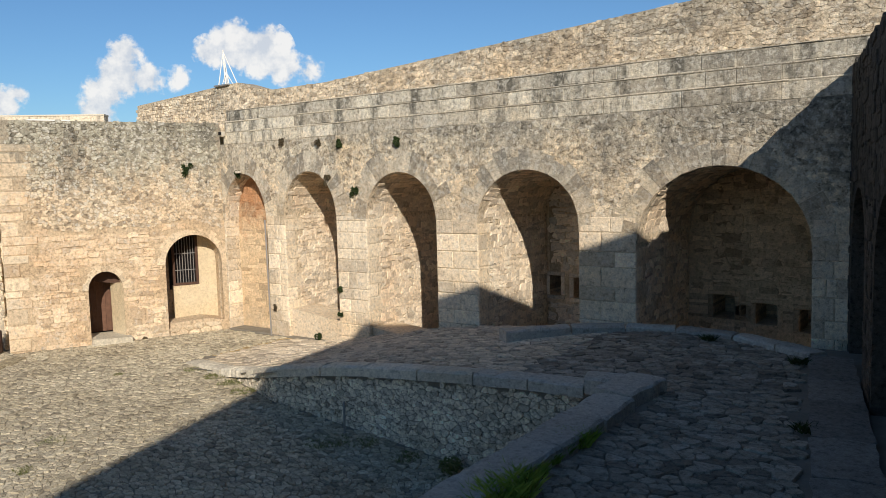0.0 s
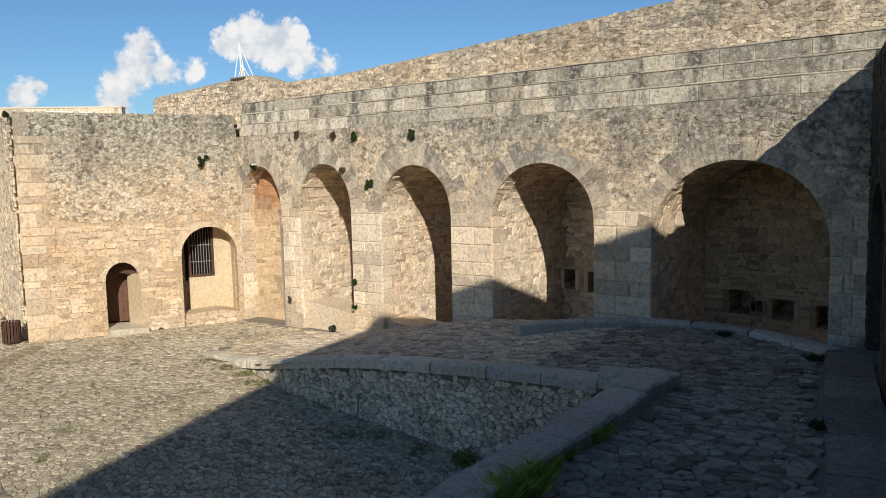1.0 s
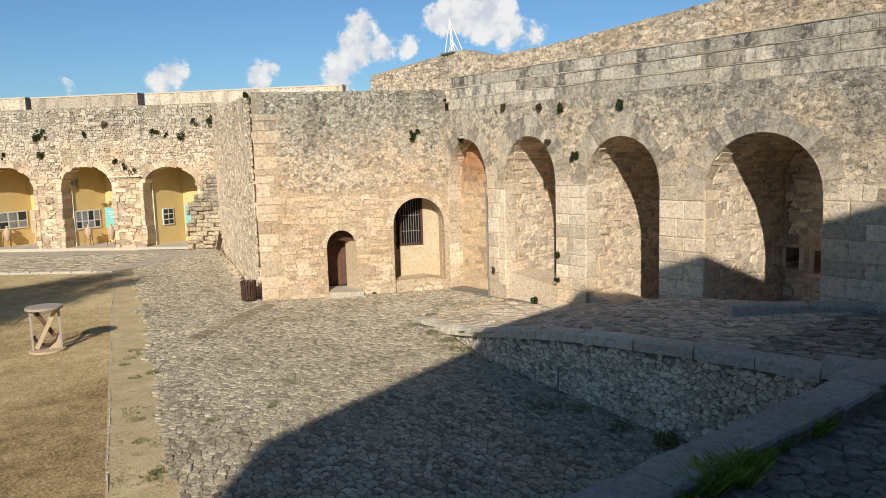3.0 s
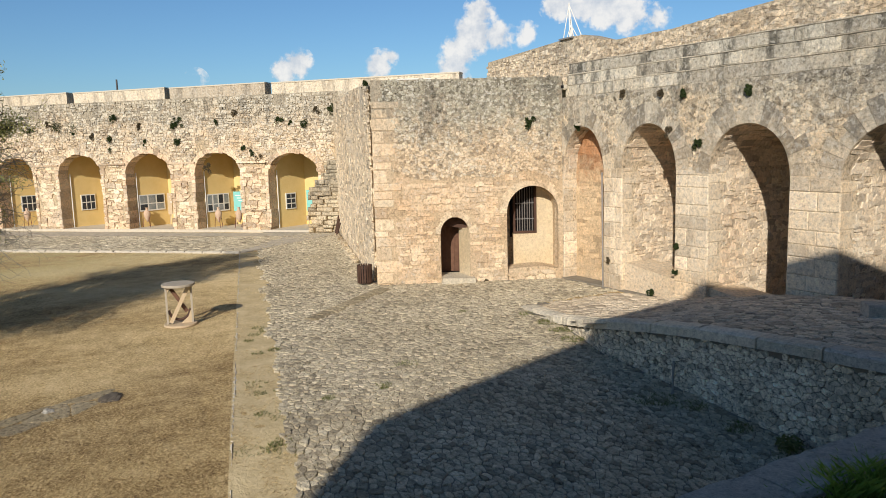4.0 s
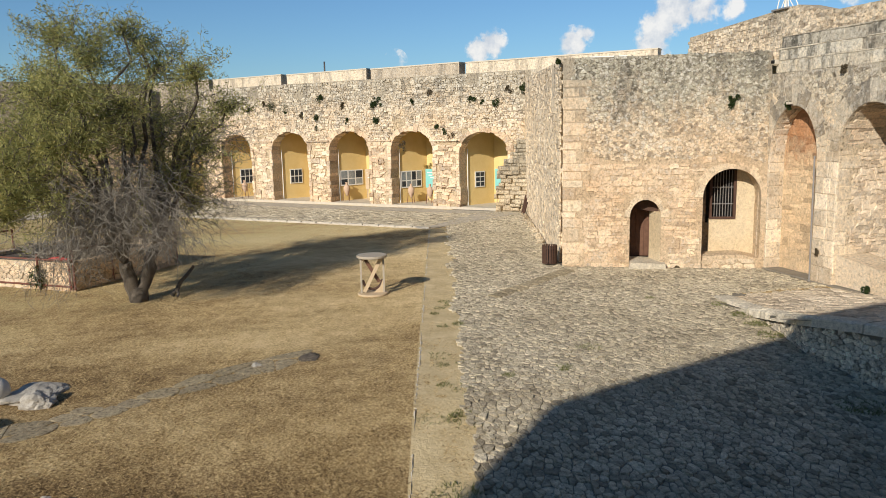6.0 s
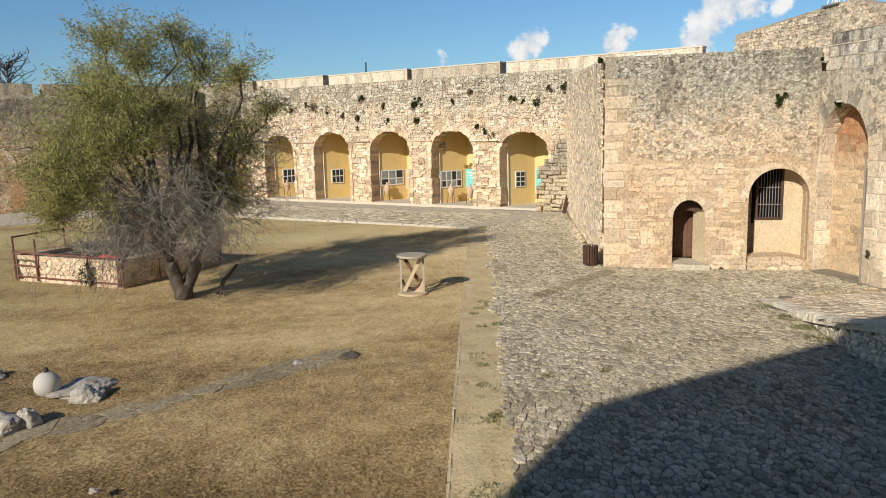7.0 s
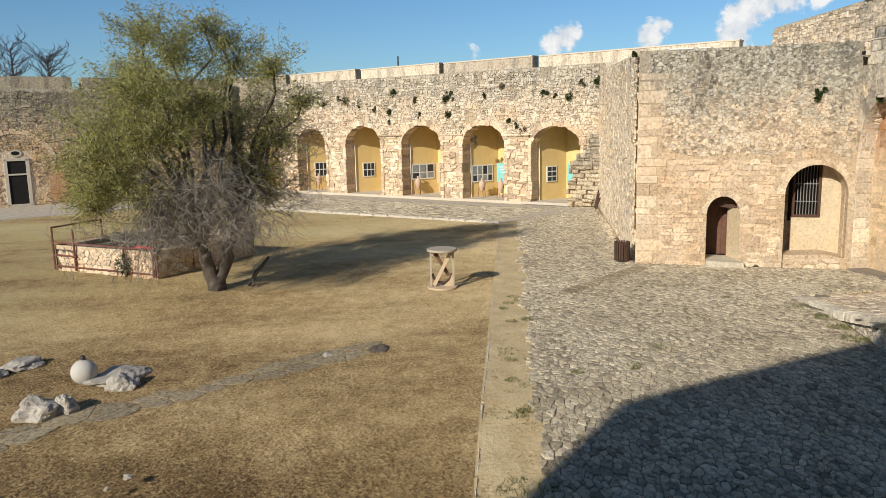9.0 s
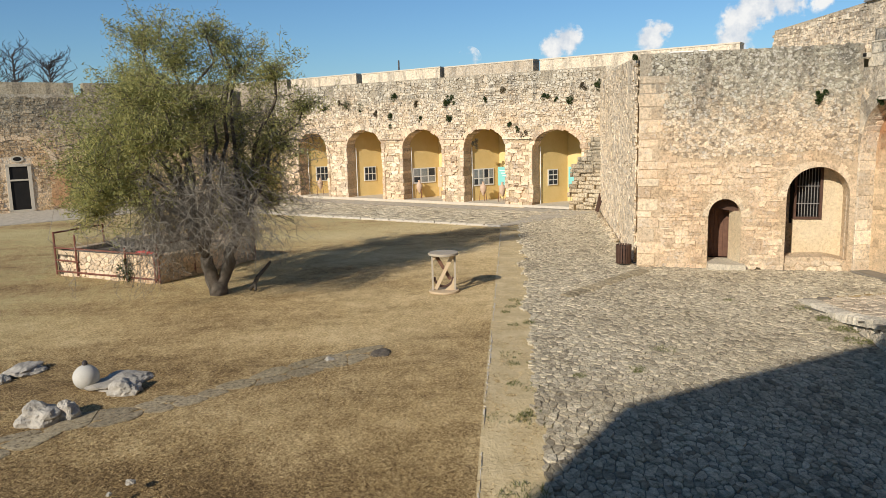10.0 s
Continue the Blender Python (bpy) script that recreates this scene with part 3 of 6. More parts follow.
def lay_stones(parent, place, area, su, sv, mat, seed, inside=None, h=(0.012, 0.035), gap=0.014, singles=120, centre=None, name="stone", jit=0.42, maker=cells, inset=0.14):
    rng = random.Random(seed)
    o = place(area[0], area[2], 0)
    out = (place(area[0] + 1, area[2], 0) - o).cross(place(area[0], area[2] + 1, 0) - o).dot(place(area[0], area[2], -1) - o)
    made = []
    for poly in maker(*area, su, sv, rng, jit):
        if inside is not None and not all(inside(u, v) for u, v in poly):
            continue
        cu, cv = sum(p[0] for p in poly) / len(poly), sum(p[1] for p in poly) / len(poly)
        made.append((math.hypot(cu - centre[0], cv - centre[1]) if centre else 0.0, poly))
    made.sort(key=lambda m: m[0])
    verts, faces = [], []
    for k, (_, poly) in enumerate(made):
        vs, fs = stone_mesh(place, poly, rng.uniform(*h), gap, rng, out < 0, inset)
        if k < singles:
            mesh_object(name, vs, fs, mat, parent)
        else:
            n = len(verts)
            verts += vs
            faces += [tuple(i + n for i in f) for f in fs]
    if verts:
        rest = mesh_object(name + "work", verts, faces, mat, parent)
        tagged(rest, kind="stuff")


def clear_of(arches, margin=0.02, ring=0.0):
    def test(u, v):
        for x0, x1, spring, rise in arches:
            if x0 - margin < u < x1 + margin:
                c, r = (x0 + x1) / 2, (x1 - x0) / 2
                if v < spring:
                    return False
                if ((u - c) / (r + margin + ring)) ** 2 + ((v - spring) / (rise + margin + ring)) ** 2 < 1:
                    return False
            elif ring and x0 - ring < u < x1 + ring and v > spring:
                c, r = (x0 + x1) / 2, (x1 - x0) / 2
                if ((u - c) / (r + ring)) ** 2 + ((v - spring) / (rise + ring)) ** 2 < 1:
                    return False
        return True
    return test


def block(parent, place, u0, u1, v0, v1, w0, w1, mat, name="block", gap=0.008, bevel=0.018):
    """A dressed block in a wall, with a small bevel round its face."""
    bm = bmesh.new()
    u0, u1, v0, v1 = u0 + gap, u1 - gap, v0 + gap, v1 - gap
    rings = []
    for inset, w in ((0.0, w1), (0.0, w0 + bevel), (bevel, w0)):
        rings.append([bm.verts.new(place(u, v, w)) for u, v in ((u0 + inset, v0 + inset), (u1 - inset, v0 + inset), (u1 - inset, v1 - inset), (u0 + inset, v1 - inset))])
    for a, b in zip(rings, rings[1:]):
        for i in range(4):
            bm.faces.new((a[i], a[(i + 1) % 4], b[(i + 1) % 4], b[i]))
    bm.faces.new(rings[0])
    bm.faces.new(rings[2])
    return part(name, bm, mat, parent)


def voussoirs(parent, place, arch, n, long, mat, proud=0.02, depth=0.3, seed=0, ragged=0.0):
    x0, x1, spring, rise = arch
    c, r = (x0 + x1) / 2, (x1 - x0) / 2
    rng = random.Random(seed)
    for i in range(n):
        a0, a1 = math.pi * (i + 0.02) / n, math.pi * (i + 0.98) / n
        L = long * rng.uniform(0.55, 1.2)
        pts = []
        low = 0.004 - rng.uniform(0, ragged)
        for a, k in ((a0, low), (a1, low), (a1, L), (a0, L)):
            pts.append((c + (r + k) * math.cos(a), spring + (rise + k) * math.sin(a)))
        part("voussoir", prism(place, pts, -proud * rng.uniform(0.6, 1.3), depth), mat, parent)


def bare(u, v, scale, level, seed):
    """Where the old render still hides the stones."""
    return noise.noise((u * scale, v * scale * 1.3, seed)) < level


# gatehouse front: rubble, quoins, voussoirs
quoin_rng = random.Random(5)
z, k = 0.0, 0
while z < 5.9:
    hgt = quoin_rng.uniform(0.20, 0.48)
    lf = (0.78 if k % 2 else 0.52) * quoin_rng.uniform(0.75, 1.2)
    worn = quoin_rng.random() < 0.7 and z < 4.4
    block(gate, F_FACADE, -0.012, lf, z, z + hgt, -0.006 - quoin_rng.uniform(0, 0.022), 0.35, M_FACADE if worn else M_ASHLAR, "quoin", 0.004, 0.03)
    z, k = z + hgt, k + 1
F_OPEN = (DOOR, WINDOW)
not_open = clear_of(F_OPEN, 0.0, 0.22)
facade_in = lambda u, v: not_open(u, v) and (u > 0.60 or v > 5.95) and u < 6.34 and v < 6.78
rough_from = lambda u: 3.5 + 0.5 * noise.noise((u * 0.7, 0, 3))
lay_stones(gate, F_FACADE, (0.3, 6.3, -0.05, 4.2), 0.30, 0.155, M_FACADE, 11, lambda u, v: facade_in(u, v) and v < rough_from(u) + 0.05, h=(0.004, 0.034), gap=0.007, singles=290, centre=(3.0, 1.2), maker=courses, inset=0.06, jit=0.6)
lay_stones(gate, F_FACADE, (0.3, 6.3, 2.8, 6.78), 0.115, 0.085, M_FACADE_UP, 10, lambda u, v: facade_in(u, v) and v > rough_from(u) - 0.05, h=(0.002, 0.036), gap=0.006, singles=0, jit=0.47, inset=0.10)
voussoirs(gate, F_FACADE, DOOR, 9, 0.22, M_ASHLAR, seed=2)
voussoirs(gate, F_FACADE, WINDOW, 15, 0.26, M_ASHLAR, seed=3)
lay_stones(side, F_SIDE, (0.9, 17.0, 0.0, 7.0), 0.28, 0.13, M_SIDE, 12, lambda u, v: v < 6.72 + 0.028 * (u - 0.9) and bare(u, v, 0.8, 0.45, 2), h=(0.004, 0.04), gap=0.009, singles=60, centre=(2.0, 2.0), jit=0.8, inset=0.08, maker=courses)

# great arcade: spandrels, piers, reveals, vaults, back walls
clear = clear_of(ARCHES, 0.0, 0.30)
pier_spans = [(a[1], b[0]) for a, b in zip(ARCHES, ARCHES[1:])] + [(ARCHES[-1][1], -1.98)]


def in_pier(u, v):
    return any(p0 - 0.02 < u < p1 + 0.02 for p0, p1 in pier_spans) and v < 3.75


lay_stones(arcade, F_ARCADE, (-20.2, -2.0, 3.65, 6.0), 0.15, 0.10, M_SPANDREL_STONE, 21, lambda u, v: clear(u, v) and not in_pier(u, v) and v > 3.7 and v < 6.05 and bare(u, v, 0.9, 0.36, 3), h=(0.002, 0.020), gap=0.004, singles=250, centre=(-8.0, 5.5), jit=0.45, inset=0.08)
pier_rng = random.Random(8)
for p0, p1 in pier_spans:
    z, k = terrace_z((p0 + p1) / 2) - 0.35, 0
    while z < 3.6:
        hgt = min(pier_rng.uniform(0.30, 0.48), 3.75 - z)
        if hgt < 0.15:
            break
        cut = p0 + (p1 - p0) * (pier_rng.uniform(0.36, 0.46) if k % 2 else pier_rng.uniform(0.55, 0.66))
        third = cut + (p1 - cut) * pier_rng.uniform(0.4, 0.6)
        spans = ((p0, cut), (cut, third), (third, p1 + 0.012)) if pier_rng.random() < 0.4 else ((p0, cut), (cut, p1 + 0.012))
        for u0, u1 in spans:
            block(arcade, F_ARCADE, u0, u1, z, z + hgt, -0.014 - pier_rng.uniform(0, 0.014), 0.3, M_PIER)
        z, k = z + hgt, k + 1
for i, arch in enumerate(ARCHES):
    x0, x1, spring, rise = arch
    voussoirs(arcade, F_ARCADE, arch, 17 if i < 4 else 23, 0.56, M_VOUSSOIR, 0.022, 0.3, seed=40 + i)
    f_rev = Frame2((x0, YW), 90)
    base = terrace_z(x0) - 0.5
    z, k = base, 0
    while z < spring - 0.1:
        hgt = min(pier_rng.uniform(0.30, 0.46), spring - z)
        block(arcade, f_rev, 0.0, 0.75 if k % 2 else 0.42, z, z + hgt, -0.016, 0.2, M_PIER)
        z, k = z + hgt, k + 1
    lay_stones(arcade, f_rev, (0.4, 3.7, base, spring), 0.24, 0.135, M_RUBBLE, 60 + i, lambda u, v: u > 0.46 and v < spring + 0.1 and u < 3.68, h=(0.008, 0.045), gap=0.009, singles=40, centre=(1.2, 1.5), inset=0.08, jit=0.95, maker=courses)
    c, r = (x0 + x1) / 2, (x1 - x0) / 2
    arc = math.pi * (r + rise) / 2

    def vault(u, v, w, c=c, r=r, spring=spring, rise=rise, arc=arc):
        t = math.pi * (1 - v / arc)
        return Vector((c + (r + w) * math.cos(t), YW + u, spring + (rise + w) * math.sin(t)))

    lay_stones(arcade, vault, (0.02, 3.7, 0.0, arc), 0.36, 0.15, M_RUBBLE, 80 + i, lambda u, v: 0.0 < v < arc and 0.0 < u < 3.7, h=(0.006, 0.03), gap=0.008, singles=0, jit=0.7, inset=0.06, maker=courses)
not_loop = lambda u, v: not any(h[0] - 0.16 < u < h[1] + 0.16 and h[2] - 0.14 < v < h[3] + 0.14 for h in LOOPS)
for x0, x1 in ((-10.3, -7.5), (-6.15, -2.6)):
    # the last arch takes the stone with shade put into its colour
    lay_stones(back, F_BACK, (x0, x1, 0.0, 4.9), 0.30, 0.17, M_RUBBLE if x0 < -8 else M_BACK, int(90 - x0), lambda u, v: not_loop(u, v) and x0 < u < x1, h=(0.008, 0.04), gap=0.01, singles=60, centre=((x0 + x1) / 2, 1.5), jit=0.8, inset=0.07, maker=courses)
# unseen wall and cover, added behind the loopholes to block daylight
loop_blocker = part("wall_casemate", prism(F_BACK, [(-20.4, 0.0), (-2.2, 0.0), (-2.2, 6.0), (-20.4, 6.0)], 3.0, 3.4), M_MORTAR)
tagged(loop_blocker, "added unseen wall that keeps daylight out of the loopholes", "wall", kind="structure")
part("vault", prism(F_BACK, [(-20.4, 4.4), (-2.2, 4.4), (-2.2, 4.7), (-20.4, 4.7)], 1.2, 3.0), M_MORTAR, loop_blocker)
for h in LOOPS:
    du, dv = 0.14, 0.12
    for u0, u1, v0, v1 in ((h[0] - du, h[1] + du, h[3], h[3] + dv), (h[0] - du, h[1] + du, h[2] - dv, h[2]), (h[0] - du, h[0], h[2], h[3]), (h[1], h[1] + du, h[2], h[3])):
        block(back, F_BACK, u0, u1, v0, v1, -0.03, 0.2, M_RUBBLE if h[0] < -8 else M_BACK)

# stepped ledges and the parapet over the arcade
ledge_rng = random.Random(4)
for n, (v0, v1, w) in enumerate(((6.03, 6.42, -0.010), (6.42, 6.77, 0.06), (6.77, 7.12, 0.14))):
    ledge = part("ledge", prism(F_ARCADE, [(-20.0, v0), (4.0, v0), (4.0, v1 - 0.01), (-20.0, v1 - 0.01)], w + 0.012, 1.2), M_LEDGE)
    tagged(ledge, "stepped course of long grey stone blocks", "ledge", kind="structure")
    u = -20.0
    while u < 3.9:
        L = min(ledge_rng.uniform(0.5, 1.15) * (1.3 if n == 0 else 1.0), 4.0 - u)
        block(ledge, F_ARCADE, u, u + L, v0 + ledge_rng.uniform(0, 0.01), v1 - 0.045 - ledge_rng.uniform(0, 0.01), w + ledge_rng.uniform(-0.012, 0.010), 0.6, M_LEDGE, bevel=0.012, gap=0.002)
        u += L
    u = -20.0
    while u < 3.9:
        L = min(ledge_rng.uniform(0.7, 2.2), 4.0 - u)
        block(ledge, F_ARCADE, u, u + L, v1 - 0.042 + ledge_rng.uniform(-0.014, 0.012), v1 + ledge_rng.uniform(-0.012, 0.006), w - 0.006 - ledge_rng.uniform(0, 0.012), 0.6, M_LIP, "lip", 0.002, 0.012)
        u += L
PARAPET = ((-20.6, 7.98), (-19.5, 7.98), (-18.6, 7.72), (-17.9, 7.62), (-15.7, 7.62), (-8.4, 8.06), (4.0, 8.80))


def parapet_top(u):
    return float(np.interp(u, [p[0] for p in PARAPET], [p[1] for p in PARAPET]))


parapet = part("parapet", prism(F_ARCADE, [(-20.15, 7.0), (4.0, 7.0)] + list(PARAPET[::-1]), 0.30, 1.0), M_MORTAR_HIGH)
tagged(parapet, "rubble parapet rising along the wall top", "parapet", kind="structure")
lay_stones(parapet, lambda u, v, w: F_ARCADE(u, v, w + 0.30), (-20.2, 0.5, 7.10, 8.9), 0.17, 0.082, M_PARAPET, 31, lambda u, v: v < parapet_top(u) + 0.03 and v > 7.08, h=(0.002, 0.020), gap=0.003, singles=200, centre=(-6, 7.8), jit=0.45, inset=0.09)
upper = part("upper_wall", prism(F_ARCADE, [(-25.2, 6.4), (-20.15, 6.4), (-20.15, 7.98), (-21.5, 7.90), (-25.2, 7.70)], 0.32, 1.2), M_MORTAR_HIGH)
tagged(upper, "pale rubble wall above the gatehouse roof", "wall", kind="structure")
lay_stones(upper, lambda u, v, w: F_ARCADE(u, v, w + 0.32), (-25.2, -20.15, 6.6, 8.0), 0.21, 0.12, M_PARAPET, 33, lambda u, v: v < 7.96 + (u + 20.15) * 0.055 and u < -20.1, singles=40, centre=(-21, 7.4), maker=courses)

# ramp wall, coping and cobbles
lay_stones(front, flat, (-17.0, -4.4, -0.6, 1.35), 0.135, 0.088, M_RAMP, 41, lambda u, v: v < terrace_z(u) - 0.16 and u < -4.4, h=(0.015, 0.05), gap=0.004, inset=0.11, jit=0.49, singles=280, centre=(-8.0, 0.3))
coping = tagged(new("coping"), "worn grey coping slabs along the edge of the ramp", "coping", kind="structure")
cop_rng = random.Random(6)


def slab(parent, a, b, width, z0, z1, thick=0.16, name="slab", mat=None):
    """A worn slab whose outer edge runs from a to b; width to its left."""
    a, b = Vector((*a, 0)), Vector((*b, 0))
    d = (b - a).normalized()
    n = Vector((-d.y, d.x, 0))
    bm = bmesh.new()
    g, rows = 0.012, []
    for t in (0.0, 0.14, 0.29, 0.43, 0.57, 0.71, 0.86, 1.0):
        p = a.lerp(b, t) + d * (g if t == 0 else -g if t == 1 else 0)
        z = z0 + (z1 - z0) * t
        j = [cop_rng.uniform(-0.024, 0.024) for _ in range(4)]
        prof = ((0.0 + j[0], -thick), (0.0 + j[0], -0.035), (0.04 + j[0], j[1] * 0.6), (width * 0.5, 0.012 + j[2] * 0.6), (width - 0.04 + j[3], 0.0), (width + j[3], -0.035), (width + j[3], -thick))
        rows.append([bm.verts.new(p + n * w + Vector((0, 0, z + dz))) for w, dz in prof])
    for r, s in zip(rows, rows[1:]):
        for i in range(6):
            bm.faces.new((r[i], r[i + 1], s[i + 1], s[i]))
        bm.faces.new((r[6], r[0], s[0], s[6]))
    bm.faces.new(rows[0])
    bm.faces.new(rows[-1])
    return part(name, bm, mat or M_COPING, parent)


x = -17.2
while x < -5.2:
    L = cop_rng.uniform(0.5, 0.8) if x < -12.5 else cop_rng.uniform(0.8, 1.4)
    x1 = min(x + L, -5.0)
    # ramp coping paler than near coping: sunlit and shaded tones put into colour
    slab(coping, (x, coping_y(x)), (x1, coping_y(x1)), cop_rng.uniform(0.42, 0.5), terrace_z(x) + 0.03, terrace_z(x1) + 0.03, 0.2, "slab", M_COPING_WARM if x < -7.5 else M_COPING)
    x = x1
slab(coping, (-5.0, COPING_Y - 0.02), (-3.95, COPING_Y + 0.25), 0.5, 1.50, 1.48, 0.26)
slab(coping, (-4.02, COPING_Y - 0.55), (-3.9, COPING_Y + 0.62), 0.66, 1.50, 1.50, 0.26)
y = COPING_Y - 0.55
while y > -0.2:
    L = cop_rng.uniform(0.9, 1.5)
    slab(coping, (COPING_X + 0.64, y - L), (COPING_X + 0.64 + cop_rng.uniform(-0.03, 0.03), y), 0.62, 1.46, 1.46, 0.24)
    y -= L
kerb = tagged(new("kerb"), "long kerb slabs beside the terrace", "kerb", kind="structure")
for a, b in zip(((-8.2, 13.6), (-7.2, 14.75), (-6.2, 15.35), (-5.2, 15.62), (-4.0, 15.45), (-3.1, 14.95)), ((-7.2, 14.75), (-6.2, 15.35), (-5.2, 15.62), (-4.0, 15.45), (-3.1, 14.95), (-2.4, 14.45))):
    slab(kerb, a, b, 0.42, 1.40, 1.40, 0.3)
y = 14.4
while y > 2:
    L = cop_rng.uniform(1.0, 1.7)
    xa, xb = -2.37 + (14.37 - y) * 0.175, -2.37 + (14.37 - y + L) * 0.175
    slab(kerb, (xb, y - L), (xa, y), -0.62, 1.38, 1.38, 0.25, "slab", M_KERB_SHADED)
    y -= L
t_place = lambda u, v, w: Vector((u, v, terrace_z(u) - 0.05 - w))
lay_stones(terrace, t_place, (-6.6, -1.4, COPING_Y + 0.4, YW + 0.1), 0.22, 0.155, M_COBBLE_SHADED, 54, lambda u, v: v < YW - 0.05 and u > -6.6 and not (u > -2.4 + (14.37 - v) * 0.175), h=(0.018, 0.045), gap=0.011, inset=0.08, singles=100, centre=(-4, 12.5), name="cobble")
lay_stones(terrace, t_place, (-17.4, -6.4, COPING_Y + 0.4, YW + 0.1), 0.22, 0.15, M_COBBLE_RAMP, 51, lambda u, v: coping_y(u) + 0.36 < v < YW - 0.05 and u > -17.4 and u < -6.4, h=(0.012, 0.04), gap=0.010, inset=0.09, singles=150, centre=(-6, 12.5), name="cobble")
lay_stones(terrace, t_place, (-4.2, -0.2, 3.0, COPING_Y + 0.5), 0.21, 0.15, M_COBBLE_SHADED, 52, lambda u, v: u > -4.05 and v < COPING_Y + 0.45 and u < -2.4 + (14.37 - v) * 0.175, h=(0.018, 0.045), gap=0.011, inset=0.07, singles=180, centre=(-3, 8), name="cobble")

# cobbled court
court = tagged(new("cobbled_court"), "worn grey cobbles of the court and lane", "pavement", kind="structure")


def grass_edge(x):
    return 1.7 - 0.2574 * (x + 8.67)


def lane_top(x):
    """The wall foot that bounds the cobbles on the far side."""
    if x < CORNER[0]:
        return CORNER[1] - 0.304 * (x - CORNER[0])
    if x < -20.2:
        return CORNER[1] + (x - CORNER[0]) * 2.194
    return 15.8 if x < -17.3 else coping_y(x) + 0.11


def in_court(u, v):
    edge = grass_edge(u) + 0.85 + 0.35 * noise.noise((u * 0.8, v * 0.3, 2))
    return v > edge and v < lane_top(u) and u < -4.3


def court_place(u, v, w):
    return Vector((u, v, court_z(u, v) - 0.045 - w + 0.012 * noise.noise((u * 0.5, v * 0.5, 5))))


lay_stones(court, court_place, (-39.5, -4.3, -0.5, 15.9), 0.135, 0.10, M_COBBLE, 53, in_court, h=(0.012, 0.042), gap=0.010, inset=0.10, singles=290, centre=(-9.5, 4.5), name="cobble")
bx = [-46 + 0.5 * i for i in range(84)]
by = [-1 + 0.5 * i for i in range(36)]
bed = sheet("bed", bx, by, lambda x, y: court_z(x, y) - 0.04 + 0.012 * noise.noise((x * 0.5, y * 0.5, 5)), M_COBBLE_BED, lambda x, y: y > grass_edge(x) + 1.2 and y < lane_top(x) + 0.7 and x < -4.1)
bed.parent = court
tagged(bed, "trodden earth between the cobbles")

# ---- further materials ----
M_YELLOW = plain_material("yellow_plaster", (0.68, 0.49, 0.19), (0.78, 0.59, 0.27), 1.5, relief=0.15)
M_WHITE = plain_material("white_paint", (0.70, 0.68, 0.62), (0.80, 0.78, 0.72), 5.0, relief=0.1)
M_WOOD_DARK = plain_material("dark_brown_wood", (0.055, 0.03, 0.02), (0.11, 0.06, 0.04), 8.0, 0.7)
M_WOOD_DOOR = plain_material("red_brown_door_wood", (0.10, 0.05, 0.032), (0.19, 0.10, 0.062), 7.0, 0.7)
M_WOOD_PALE = plain_material("pale_wood", (0.48, 0.36, 0.22), (0.60, 0.47, 0.31), 9.0, 0.8)
M_WOOD_GREY = plain_material("grey_weathered_wood", (0.33, 0.28, 0.21), (0.46, 0.40, 0.31), 9.0, 0.85)
M_IRON = plain_material("dark_iron", (0.05, 0.045, 0.045), (0.10, 0.085, 0.08), 12.0, 0.6, 0.4)
M_IRON_PALE = plain_material("galvanised_bar", (0.28, 0.27, 0.25), (0.38, 0.36, 0.33), 12.0, 0.55, 0.5)
M_RUST = plain_material("red_brown_rail_paint", (0.13, 0.045, 0.03), (0.21, 0.085, 0.055), 10.0, 0.7)
# near-black colour that stands in for the shade inside openings
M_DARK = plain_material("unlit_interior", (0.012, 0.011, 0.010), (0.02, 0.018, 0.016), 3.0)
M_BARK = plain_material("grey_bark", (0.09, 0.073, 0.055), (0.19, 0.158, 0.12), 5.0, 0.95, relief=0.9, depth=0.03)
M_CHAR = plain_material("charred_pine_bark", (0.03, 0.027, 0.026), (0.07, 0.062, 0.058), 4.0, 0.95)
M_SOIL = plain_material("dark_bed_soil", (0.06, 0.048, 0.036), (0.17, 0.14, 0.105), 3.0, relief=0.9, depth=0.05)
M_TWIG = plain_material("dead_twig", (0.17, 0.152, 0.122), (0.34, 0.305, 0.25), 4.0, 0.95)
M_ROCK = plain_material("white_limestone_boulder", (0.27, 0.24, 0.19), (0.60, 0.55, 0.46), 3.5, 0.9, relief=0.9, depth=0.03)
M_BALL = plain_material("pale_stone_ball", (0.42, 0.40, 0.345), (0.55, 0.52, 0.45), 5.0, 0.85)
M_TEAL = plain_material("teal_panel", (0.20, 0.52, 0.47), (0.26, 0.60, 0.54), 3.0, 0.5)
M_GLASS_DARK = plain_material("dark_pane", (0.03, 0.035, 0.04), (0.06, 0.065, 0.07), 3.0, 0.15)
M_PHOTO = plain_material("printed_picture", (0.10, 0.14, 0.17), (0.42, 0.42, 0.38), 3.5, 0.4)
M_CLAY = plain_material("pale_terracotta", (0.50, 0.34, 0.23), (0.62, 0.46, 0.33), 6.0, 0.85)
M_RED = plain_material("red_cloth", (0.45, 0.05, 0.05), (0.60, 0.10, 0.08), 6.0)
M_PAVE = plain_material("grey_gravel_paving", (0.27, 0.24, 0.185), (0.66, 0.58, 0.45), 3.0, relief=0.7, depth=0.02)
M_KERB = plain_material("pale_kerb_stone", (0.48, 0.42, 0.32), (0.62, 0.56, 0.45), 4.0)
M_SEPIA = stone_material("rust_stained_blocks", (0.50, 0.29, 0.15), (0.60, 0.40, 0.23), (0.40, 0.30, 0.19), DARK, lichen=(0.5, 4.0), seed=17, vary=0.6)


